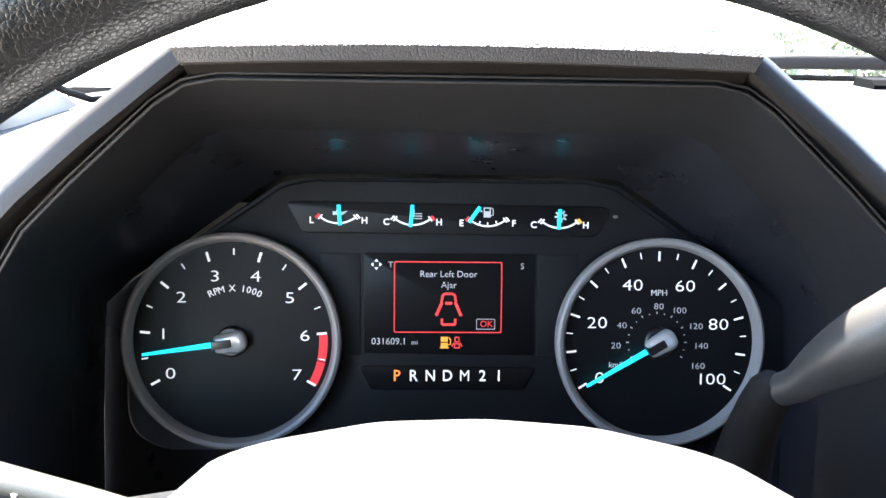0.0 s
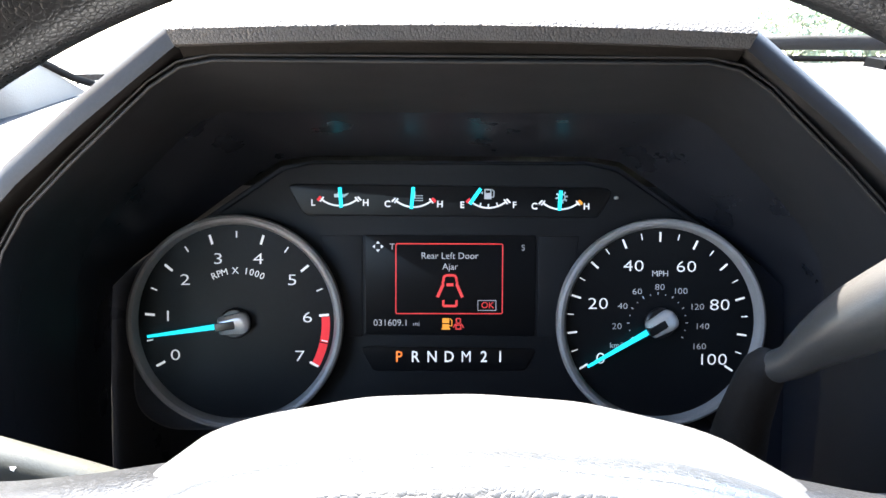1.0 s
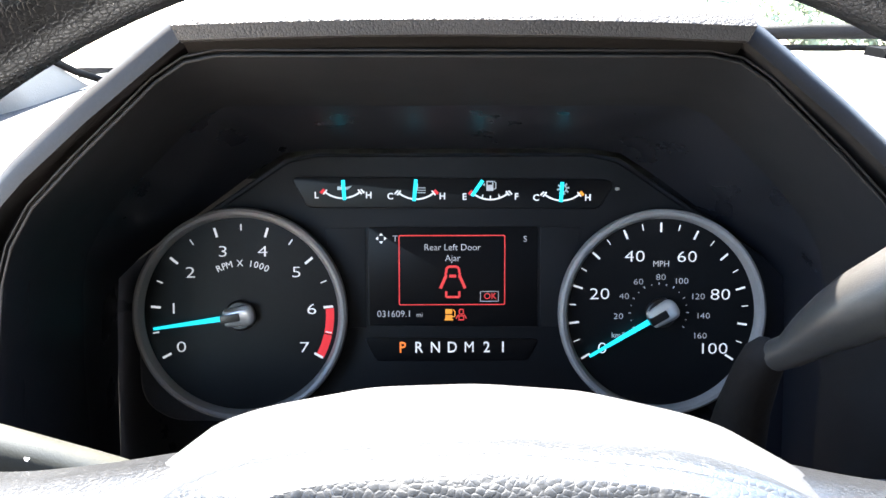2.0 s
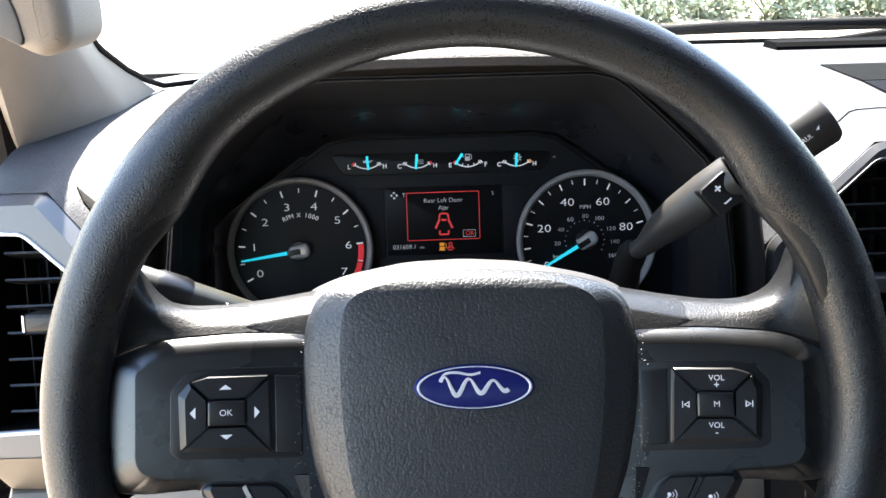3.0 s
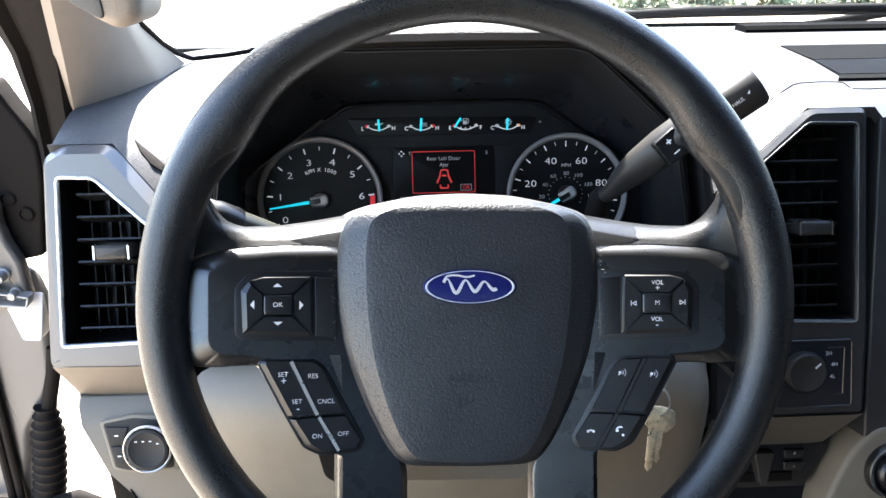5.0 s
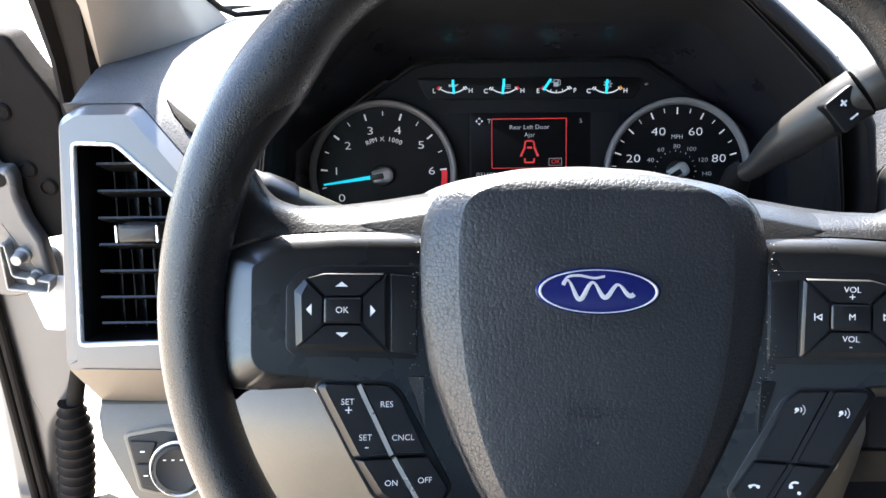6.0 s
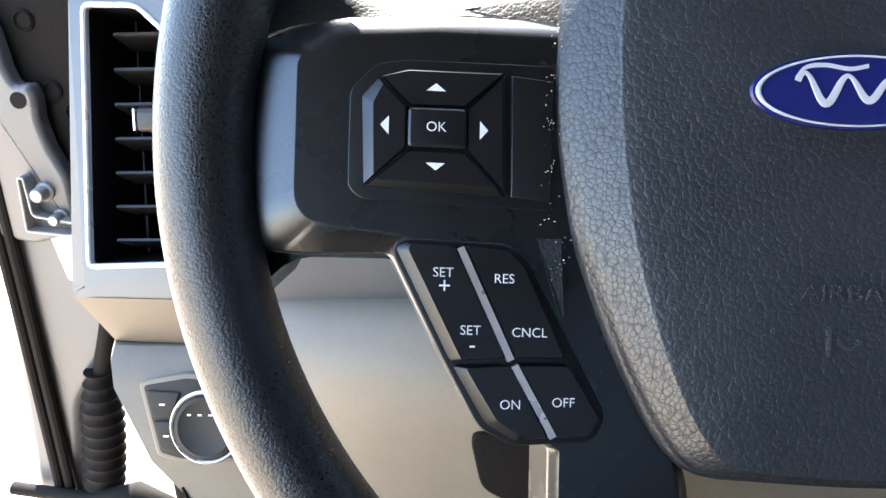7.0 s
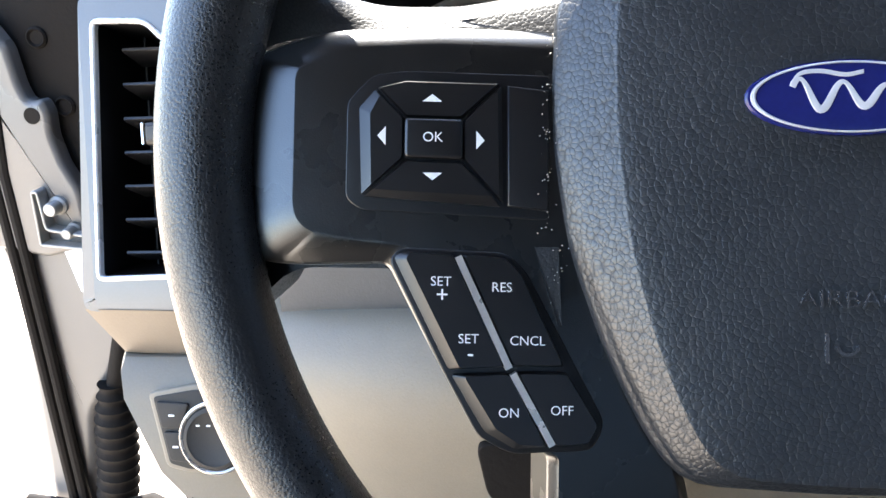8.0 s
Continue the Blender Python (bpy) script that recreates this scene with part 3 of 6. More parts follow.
def build_binnacle():
    hood = thing("cluster_hood", WORLD, "black binnacle hood round the instrument cluster", "dashboard hood")
    f, m, b = both(FRONT), both(MIDDLE), both(BACK)
    lean = lambda z: 0.19 + 0.13 * (z - 1.503)  # noqa: E731
    bm = B()
    deep = [(x, 0.262 + 0.08 * (z - 1.45), z) for x, z in m]
    lip = [(x, lean(z) + 0.003, z) for x, z in offset(f, 0.0008)]
    taper = [[tuple(Vector(p) * (1 - k) + Vector(q) * k) for p, q in zip(deep, lip)] for k in (0.0, 0.25, 0.5, 0.75, 0.92, 1.0)]
    floor_line = [(x, 0.306 + 0.268 * (z - 1.3796), z) for x, z in b]
    slope = [[tuple(Vector(p) * (1 - k) + Vector(q) * k) for p, q in zip(floor_line, deep)] for k in (0.0, 0.3, 0.6, 0.85, 1.0)]
    skin(bm, taper + [[(x, lean(z) + 0.0008, z) for x, z in offset(f, -0.0001)], [(x, lean(z) + 0.0014, z) for x, z in offset(f, -0.0008)],
                              [(x, lean(z) + 0.02, z) for x, z in offset(f, -0.0012)]], False, False, False)
    part("inner_shroud", bm, FUNNEL, hood, "matt black tapered shroud", 1.0, 60)
    bm = B()
    skin(bm, slope, False, False, False)
    part("rear_shroud", bm, GLOSS, hood, "smooth black inner shroud round the gauges", 1.0, 60)
    for d, r in ((0.0002, 0.0007), (-0.0019, 0.0005)):
        bm = B()
        tube(bm, [(x, lean(z) + 0.0004, z) for x, z in offset(f, d)], r, 8)
        part("lip", bm, TRIM_DARK, hood, "thin satin lip", 1.0, 60)
    bm = B()
    skin(bm, [[(x, lean(z) + 0.022, z) for x, z in offset(f, 0.001)], [(x, lean(z) + 0.022, z) for x, z in offset(f, -0.012)]], False, False, False)
    part("groove", bm, FUNNEL, hood, "", 1.0)
    # brow pad
    bm = B()
    prof = [(0.204, 1.5105), (0.188, 1.5105), (0.184, 1.5118), (0.1832, 1.517), (0.188, 1.5222), (0.200, 1.5240), (0.23, 1.5225), (0.30, 1.513), (0.30, 1.50)]
    skin(bm, [[(x * (1 + 0.02 * (z > 1.512)), y, z + 0.0022 * (1 - (x / 0.1) ** 2)) for y, z in prof] for x in (-0.1015, -0.07, -0.035, 0, 0.035, 0.07, 0.1015)])
    part("brow_pad", bm, BROW, hood, "grained black brow pad", 1.0, 50)
    bm = B()
    prof = [(0.21, 1.505), (0.1945, 1.5052), (0.1925, 1.5060), (0.1868, 1.5108), (0.1875, 1.5118), (0.21, 1.513)]
    skin(bm, [[(x, y, z + 0.0022 * (1 - (x / 0.1) ** 2)) for y, z in prof] for x in (-0.1005, -0.07, -0.035, 0, 0.035, 0.07, 0.1005)])
    part("brow_lip", bm, RUBBER, hood, "smooth black strip under the brow pad", 1.0, 50)
    # side trims, one on each side of the brow
    line = [(0.0925, 1.5142), (0.1035, 1.506), (0.136, 1.4805), (0.160, 1.460), (0.1795, 1.440), (0.190, 1.420), (0.1965, 1.38), (0.200, 1.24)]
    for s in (-1, 1):
        bm = B()
        rings = []
        for i, (x, z) in enumerate(line):
            way = (Vector(line[min(i + 1, len(line) - 1)]) - Vector(line[max(i - 1, 0)])).normalized()
            out = Vector((-way.y, way.x))
            y0 = lean(z) - 0.004

            def q(d, y):
                return (s * (x + out.x * d), y, z + out.y * d)

            rings.append([q(0.001, y0 + 0.028), q(0.0012, y0 + 0.004), q(0.003, y0), q(0.008, y0 + 0.001), q(0.0115, y0 + 0.006), q(0.0125, y0 + 0.03), q(0.006, y0 + 0.06), q(0.001, y0 + 0.05)])
        skin(bm, rings)
        part("side_trim", bm, TRIM_DARK, hood, "smooth dark trim", 1.0, 50)
    return hood


def vent_panel(side):
    """A fascia vent; side -1: silver-grey driver's end, 1: black centre one."""
    left = side < 0
    mat, word = (SILVER_PAINT, "silver-grey") if left else (BLACK_PAINT, "gloss black")
    v = thing("air_vent", FASCIA, f"{word} dashboard air vent with black slats and a bright frame", "air vent", "dashboard vents")
    if left:
        opening = [(-303, 67), (-309, -68), (-228, -66), (-228, 22), (-274, 66)]
        outer = [(-316, 80), (-318, -84), (-206, -86), (-206, 20), (-262, 90), (-300, 90)]
        skirt = [(-318, -84), (-302, -108.5), (-206, -111), (-206, -86)]
    else:
        opening = [(322, 95), (329, -67), (240, -64), (240, 60), (281, 96)]
        outer = [(330, 106), (339, -79), (339, -146), (210, -146), (210, 40), (283, 106)]
        skirt = [(339, -146), (318, -178), (210, -178), (210, -146)]
    opening = rounded(opening[::-1] if not left else opening, 5, 3)
    outer = rounded(outer[::-1] if not left else outer, 7, 4)
    bm = B()
    # front frame: a sheet with the opening cut, and a rim that runs back
    loop = [bm.verts.new((x, y, 0)) for x, y in opening]
    edge = [bm.verts.new((x, y, (-13 if y > -70 else -0.8) if left else -4)) for x, y in outer]
    mid = [bm.verts.new((x, y, 0)) for x, y in offset(outer, 7 if left else 4)]
    es = [bm.edges.new((r[i], r[(i + 1) % len(r)])) for r in (loop, mid) for i in range(len(r))]
    bmesh.ops.triangle_fill(bm, edges=es, use_beauty=True, use_dissolve=False)
    back = [bm.verts.new((x, y, -60)) for x, y in outer]
    for a, b in ((mid, edge), (edge, back)):
        for i in range(len(a)):
            j = (i + 1) % len(a)
            bm.faces.new((a[i], a[j], b[j], b[i]))
    deep = [bm.verts.new((x, y, -5)) for x, y in opening]
    for i in range(len(loop)):
        j = (i + 1) % len(loop)
        bm.faces.new((loop[i], loop[j], deep[j], deep[i]))
    panel = part("fascia_panel", bm, mat, v, f"{word} painted fascia", sharp=28)
    bm = B()
    a, b, c, d = skirt
    skin(bm, [[(a[0], a[1] + 1, -2), (a[0] + (12 if left else -12), a[1] + 1, 0.2), (d[0], d[1] + 1, 0.2)],
              [(b[0], b[1], -12 if left else -26), (b[0] + (10 if left else -10), b[1], -10 if left else -24), (c[0], c[1], -10 if left else -24)],
              [(b[0] + 1, b[1] - 1.5, -16 if left else -30), (b[0] + (10 if left else -10), b[1] - 1.5, -14 if left else -28), (c[0], c[1] - 1.5, -14 if left else -28)],
              [(b[0], b[1], -70), (b[0] + (10 if left else -10), b[1], -70), (c[0], c[1], -70)]], False, False, False)
    part("skirt", bm, SKIRT_BOUNCE if left else SKIRT_GREY, v, "slanted panel under the vent")
    inner = offset(opening, 2.6 if left else 2.4)
    part("bright_frame", band(B(), opening, inner, -6, 1.5, 0.8), FRAME if left else BLACK_PAINT, v, "thin bright surround" if left else "gloss black surround")
    if not left:
        part("bright_line", band(B(), offset(opening, 0.2), offset(opening, 0.9), 1.0, 1.75, 0.15), STEEL, v, "hair-thin bright line")
    bm = B()
    skin(bm, [[(x, y, -3) for x, y in inner], [(x, y, -55) for x, y in offset(inner, 3)]], False, True)
    part("duct", bm, VENT_BLACK, v)
    xs = [p[0] for p in inner]
    x0, x1, y0, y1 = min(xs), max(xs), min(p[1] for p in inner), max(p[1] for p in inner)

    def reach(y):
        """The opening's width at a height."""
        hits = []
        for p, q in zip(inner, inner[1:] + inner[:1]):
            if (p[1] - y) * (q[1] - y) < 0:
                hits.append(p[0] + (q[0] - p[0]) * (y - p[1]) / (q[1] - p[1]))
        return min(hits), max(hits)

    count = 7 if left else 9
    for k in range(count):
        y = y1 - (y1 - y0) * (k + 0.72) / (count + 0.35)
        a, b = reach(y)
        a, b = a + (10 if left else 2), b - (2 if left else 10)
        bm = B()
        skin(bm, [[(a, y, -8), (b, y, -8), (b, y + 1.2, -8.6), (a, y + 1.2, -8.6)], [(a, y - 1.0, -9), (b, y - 1.0, -9), (b, y + 0.6, -9), (a, y + 0.6, -9)],
                  [(a, y - 6, -30), (b, y - 6, -30), (b, y - 4.6, -30), (a, y - 4.6, -30)]])
        part("slat", bm, VENT_BLACK, v, sharp=60)
    for k in range(4 if left else 5):
        x = x0 + (x1 - x0) * (k + 1) / (5 if left else 6)
        bm = B()
        ys = [y for y in (y0 + 1 + (y1 - y0 - 2) * j / 40 for j in range(41)) if reach(y)[0] < x - 1 and reach(y)[1] > x + 1]
        box(bm, x - 0.5, x + 0.5, min(ys), max(ys), -52, -34)
        part("vane", bm, VANE, v)
    # thumb slide on the middle slat
    kx, ky = (-262, 8) if left else (288, 12)
    bm = B()
    prism(bm, rounded([(kx - 13, ky - 6), (kx + 13, ky - 5.4), (kx + 13, ky + 5.4), (kx - 13, ky + 6)], 3), -16, 8, 2.5)
    slide = part("thumb_slide", bm, STALK, v)
    for dx in (-13, 13):
        bm = B()
        tube(bm, [(kx + dx, ky - 5.6, 4), (kx + dx, ky - 5, 7.4), (kx + dx, ky + 5, 7.4), (kx + dx, ky + 5.6, 4)], 1.1, 8)
        part("bright_end", bm, CHROME, slide)
    return v


def build_light_switch():
    sw = thing("headlight_switch", FASCIA @ pose(-0.2455, -0.147, 0.004, -3, 0, 0), "round headlight switch with a bright ring", "switch")
    bm = B()
    prism(bm, rounded([(-36, 21), (-27, -18), (-15, -21), (24, -21), (24, 23), (-10, 26)], 3), -6, 4.2, 1.0)
    part("switch_plate", bm, GREY_TRIM, sw)
    bm = B()
    prism(bm, rounded([(-33, 19), (-25, -16), (-14, -19), (20, -18), (20, 20), (-10, 23)], 2), 0, 4.9, 0.4)
    part("recess", bm, SWITCH, sw)
    for poly in ([(-31, 17), (-28, 3), (-18, 3), (-13, 16)], [(-27.5, 1), (-24, -14), (-14, -15), (-18, 1)]):
        bm = B()
        prism(bm, rounded(poly, 1.5), 4, 6.5, 0.6)
        key = part("push_button", bm, SWITCH, sw)
        cx, cy = sum(p[0] for p in poly) / 4, sum(p[1] for p in poly) / 4
        part("symbol", box(B(), cx - 1.5, cx + 1.5, cy - 0.5, cy + 0.5, 6.4, 6.6), PRINT, key)
    knob = part("knob", lathe(B(), (3, 0), [(17, 3), (17, 12), (16, 14.5), (14, 15), (13, 14.4), (0.1, 14.4)]), SWITCH, sw)
    part("bright_ring", lathe(B(), (3, 0), [(17.2, 10), (18.8, 11), (19.1, 12.6), (18.0, 13.8), (17, 13.2)], caps=False), SATIN, knob)
    for k in range(4):
        part("symbol", box(B(), -5 + 5.5 * k - 1, -5 + 5.5 * k + 1, 6.4 - (k == 3) * 2, 7.3 - (k == 3) * 2, 14.3, 14.55), PRINT, knob)
    return sw


def build_drive_switch():
    sw = thing("drive_mode_switch", FASCIA @ pose(0.297, -0.107, 0.0), "round four-wheel drive selector in a black panel", "switch")
    outer = rounded([(-60, -31), (30, -30), (28, 27), (-60, 27)], 4)
    part("panel", prism(B(), outer, -4, 1.2, 0.6), GLOSS, sw)
    part("edge", band(B(), outer, offset(outer, 1.4), 0.5, 2.0, 0.4), BLACK_PAINT, sw)
    knob = part("knob", lathe(B(), (-12, 1), [(17, 0), (16.4, 7), (15.4, 8.6), (14.6, 9.2), (13.8, 8.8), (0.1, 8.8)]), SWITCH, sw)
    bm = B()
    bar(bm, (-6.0, 5), (-1.6, 9), 1.4, 8.7, 9.1)
    part("pointer", bm, PRINT, knob)
    part("knob_ring", lathe(B(), (-12, 1), [(17.0, 4.6), (17.5, 5.2), (17.3, 6.6), (16.4, 7.4), (15.9, 6.8)], caps=False), VANE, knob)
    bm = B()
    for a, b in (((8, 20), (21.5, 20)), ((21.5, 20), (21.5, -19)), ((21.5, -19), (13, -19))):
        tube(bm, [(a[0], a[1], 1.4), (b[0], b[1], 1.4)], 0.7, 6)
    part("mark_border", bm, BLACK_PAINT, sw)
    for body, x, y in (("2H", 8.6, 15), ("4H", 13.6, 5.6), ("4L", 12.4, -4.4)):
        words("mark", body, x, y, 3.2, 1.3, PRINT, sw)
    return sw


def build_trailer_control():
    tb = thing("brake_controller", FASCIA @ pose(0.285, -0.185, -0.03), "black trailer brake control with a sliding lever", "switch")
    part("housing", prism(B(), rounded([(-75, -34), (20, -34), (40, 0), (36, 6), (-75, 6)], 4), -20, 1, 1), BUTTON, tb)
    part("slot", box(B(), -70, 8, -28, -20, 0.5, 3, 0.6), RUBBER, tb)
    part("lever", prism(B(), rounded([(-24, -28), (-18, -28), (-12, 2), (-30, 2)], 2), 0, 12, 1.5), STALK, tb)
    for y, body in ((-3, "+"), (-14, "-")):
        key = part("button", prism(B(), rounded([(0, y - 4), (16, y - 4), (18, y + 4), (0, y + 4)], 1.5), 0, 4, 0.8), BUTTON, tb)
        words("mark", body, 9, y, 4, 4.05, PRINT, key)
    return tb


# ---- instrument cluster ----
def dial(cluster, cx, cy, r_out, name):
    part("dial_face", lathe(B(), (cx, cy), [(r_out - 3, 2), (r_out - 3, 6), (0.1, 6.001)], 96), DIAL, cluster)
    part("dial_ring", lathe(B(), (cx, cy), [(r_out - 1, 0), (r_out, 8), (r_out - 0.6, 11), (r_out - 2.0, 12), (r_out - 3.6, 11.4), (r_out - 5.2, 8.5), (r_out - 5.4, 5.5)], 96, caps=False), RING, cluster, "smooth grey ring")


def needle(cluster, cx, cy, angle, r0, r1):
    d = Vector((math.cos(radians(angle)), math.sin(radians(angle))))
    c = Vector((cx, cy))
    bm = B()
    bar(bm, c + d * r0, c + d * r1, 3.0, 10.0, 11.0, 1.4)
    nd = part("needle", bm, LIT_BLUE, cluster, "bright blue pointer")
    part("hub", lathe(B(), (cx, cy), [(8.2, 6), (8.2, 8.5), (7.2, 9.4), (0.1, 9.4)], 40), BUTTON, nd)
    n = Vector((-d.y, d.x))
    poly = [c + d * 8 + n * 4.6, c + d * 8 - n * 4.6, c - d * 8.5 - n * 6.2, c - d * 8.5 + n * 6.2]
    bm = B()
    prism(bm, rounded([tuple(p) for p in poly], [2, 2, 6, 6], 6), 9, 15, 3.0)
    cap = part("cap", bm, CAP, nd, "chrome pointer cap")
    bm = B()
    prism(bm, rounded([tuple(p) for p in (c + d * 9.0 + n * 2.2, c + d * 9.0 - n * 2.2, c - d * 1.5 - n * 2.2, c - d * 1.5 + n * 2.2)], 1.0), 10, 15.4, 0.4)
    part("inlay", bm, BUTTON, cap)


def tick(bm, cx, cy, a, r0, r1, width, w0=5.9, w1=6.15):
    d = Vector((math.cos(radians(a)), math.sin(radians(a))))
    bar(bm, Vector((cx, cy)) + d * r0, Vector((cx, cy)) + d * r1, width, w0, w1)


def build_cluster():
    cl = thing("instrument_cluster", GAUGES, "black instrument cluster with two dials and a lit display", "instrument cluster")
    # the face behind everything, and its raised middle plate
    bm = B()
    prism(bm, [(-187, -120), (187, -120), (187, -5), (184, 0), (160, 16), (92, 62), (74, 65), (-74, 65), (-92, 62), (-160, 16), (-184, 0), (-187, -5)], -14, -5, 1)
    part("back_plate", bm, GLOSS, cl)
    bm = B()
    prism(bm, rounded([(-70, -92), (70, -92), (112, -20), (158, 14), (90, 60), (74, 63.5), (-74, 63.5), (-90, 60), (-158, 14), (-112, -20)], 4), -6, -1.5, 1.2)
    part("face_plate", bm, CLUSTER, cl, "matt black faceted plate")
    tx, ty, sx, sy = -115.2, -22.6, 113.0, -22.2
    dial(cl, tx + 0.5, ty + 0.5, 57.6, "tach")
    dial(cl, sx, sy, 56.5, "speed")
    # the engine-speed dial stands on a squared foot
    foot = rounded([(tx - 57, ty + 4), (tx - 57, ty - 48), (tx - 40, ty - 60), (tx + 6, ty - 60), (tx + 40, ty - 40), (tx + 30, ty + 4)], [2, 14, 10, 4, 4, 2], 6)
    part("dial_foot", prism(B(), foot, -5, 1.5, 2.0), FOOT, cl, "blue-grey foot under the dial")
    # engine-speed dial
    for k in range(15):
        bm = B()
        tick(bm, tx + 0.9, ty, 208.3 - 16.925 * k, 44.0 if k % 2 == 0 else 45.8, 49.2, 1.25 if k % 2 == 0 else 0.7)
        part("tick_mark", bm, LIT_WHITE, cl)
    bm = B()
    ring_arc(bm, tx, ty, 46.0, 50.4, 4, -12.5, 5.9, 6.12)
    ring_arc(bm, tx, ty, 46.0, 50.4, -13.2, -28, 5.9, 6.12)
    part("red_band", bm, RED_ZONE, cl, "red limit band")
    for k, (x, y) in enumerate(((312, 629), (300, 560), (331, 496), (389, 459), (459, 459), (518, 496), (544, 562), (530, 631))):
        words("digit", "I" if k == 1 else str(k), (x - 796.5) / 3.285, (497 - y) / 3.285, 5.9, 6.05, LIT_WHITE, cl, wide=1.4, bold=-0.09)
    caption = "RPM X 1000"
    for k, ch in enumerate(caption):
        a = 116.0 - 52.0 * k / (len(caption) - 1)
        if ch != " ":
            words("letter", ch, tx + 1.6 + 29.0 * math.cos(radians(a)), ty - 1.0 + 29.0 * math.sin(radians(a)), 3.5, 6.05, LIT_WHITE, cl, turn=a - 90)
    needle(cl, tx, ty, 188.3, 6.5, 46.0)
    # road-speed dial
    for k in range(21):
        bm = B()
        tick(bm, sx - 1.2, sy, 211.0 - 12.175 * k, 43.8 if k % 2 == 0 else 45.6, 49.0, 1.05 if k % 2 == 0 else 0.55)
        part("tick_mark", bm, LIT_WHITE, cl)
    for body, x, y in (("0", 1062, 635), ("20", 1056, 537), ("40", 1118, 470), ("60", 1211, 471), ("80", 1272, 539), ("100", 1260, 637)):
        number("digit", body, (x - 796.5) / 3.27, (497 - y) / 3.285, 6.1, 6.05, LIT_WHITE, cl, wide=1.3, bold=-0.10)
    words("caption", "MPH", (1165 - 796.5) / 3.27, (497 - 483) / 3.285, 3.2, 6.05, LIT_TEXT, cl, bold=-0.04)
    for body, x, y in (("20", 1090, 577), ("40", 1100, 541), ("60", 1125, 515), ("80", 1165, 507), ("100", 1201, 514), ("120", 1231, 542), ("140", 1241, 577), ("160", 1236, 613)):
        number("small_digit", body, (x - 796.5) / 3.27, (497 - y) / 3.285, 3.2, 6.05, LIT_DIM, cl, wide=1.2, bold=-0.06)
    words("unit", "km/h", (1092 - 796.5) / 3.27, (497 - 611) / 3.285, 3.0, 6.05, LIT_DIM, cl)
    for k in range(17):
        bm = B()
        tick(bm, sx - 1.2, sy, 211 - 15.1 * k, 15.2, 16.5 if k % 2 == 0 else 15.9, 0.5)
        part("small_tick", bm, LIT_DIM, cl)
    needle(cl, sx, sy, 210.3, 6.5, 46.0)
    # slot with the four small gauges
    slot = rounded([(-88, 51), (-79, 35), (80, 34), (88, 48), (84, 50.5), (-84, 52)], 3)
    part("gauge_slot", prism(B(), slot, -4, -0.6, 0.5), SCREEN, cl, "black window with four small gauges")
    q = lambda x, y: ((x - 798.2) / 3.24, (495.2 - y) / 3.24)  # noqa: E731
    for n, (left, right, cx, tip, foot) in enumerate((("L", "H", 603, (604.5, 333), (607, 368)), ("C", "H", 733, (732.5, 332), (729, 370)),
                                                      ("E", "F", 864, (850, 334), (831, 361)), ("C", "H", 991, (990.5, 337), (988, 372)))):
        lx, rx, base = cx - 46, cx + 46, (360, 362, 363, 365)[n]
        words("letter", left, *q(lx, base), 3.4, -0.55, LIT_WHITE, cl, bold=0.1)
        words("letter", right, *q(rx, base), 3.4, -0.55, LIT_WHITE, cl, bold=0.1)
        ax, ay = q(cx, base - 44)
        bm = B()
        ring_arc(bm, ax, ay, 14.6, 15.5, 231, 309, -0.7, -0.4)
        for s in (-1, 1):
            e = 270 + s * 39
            tick(bm, ax, ay, e, 13.4, 16.6, 0.8, -0.7, -0.4)
        if n == 2:
            for e in (252, 270, 290):
                tick(bm, ax, ay, e, 13.0, 15.2, 0.7, -0.7, -0.4)
        part("scale", bm, LIT_WHITE, cl)
        bm = B()
        side = -1 if n in (0, 2) else 1
        tick(bm, ax, ay, 270 + side * 44, 14.2, 17.0, 1.5, -0.7, -0.4)
        part("limit_mark", bm, LIT_AMBER if n == 3 else RED_ZONE, cl)
        bm = B()
        tick(bm, ax, ay, 270 - side * 44, 14.2, 17.0, 0.9, -0.7, -0.4)
        part("limit_mark", bm, LIT_WHITE, cl)
        # pictogram
        sx0, sy0 = q(cx + (2 if n != 2 else 0), base - 13 if n != 2 else base - 19)
        bm = B()
        if n == 0:
            prism(bm, [(sx0 - 3.4, sy0 - 1), (sx0 + 2, sy0 - 1), (sx0 + 4.6, sy0 + 1.3), (sx0 + 2, sy0 + 0.7), (sx0 - 3.4, sy0 + 0.9)], -0.7, -0.45, 0)
            box(bm, sx0 - 1.6, sx0 + 0.6, sy0 + 1.0, sy0 + 1.7, -0.7, -0.45)
        elif n == 1:
            box(bm, sx0 - 0.4, sx0 + 0.4, sy0 - 1, sy0 + 3, -0.7, -0.45)
            for k in range(3):
                box(bm, sx0 - 0.2, sx0 + 4.4, sy0 - 2.2 + 1.3 * k, sy0 - 1.7 + 1.3 * k, -0.7, -0.45)
        elif n == 2:
            box(bm, sx0 - 2.2, sx0 + 1.6, sy0 - 2.6, sy0 + 0.2, -0.7, -0.45)
            band(bm, [(sx0 - 2.2, sy0 + 0.2), (sx0 + 1.6, sy0 + 0.2), (sx0 + 1.6, sy0 + 2.8), (sx0 - 2.2, sy0 + 2.8)], [(sx0 - 1.6, sy0 + 0.7), (sx0 + 1.0, sy0 + 0.7), (sx0 + 1.0, sy0 + 2.2), (sx0 - 1.6, sy0 + 2.2)], -0.7, -0.45, 0.01)
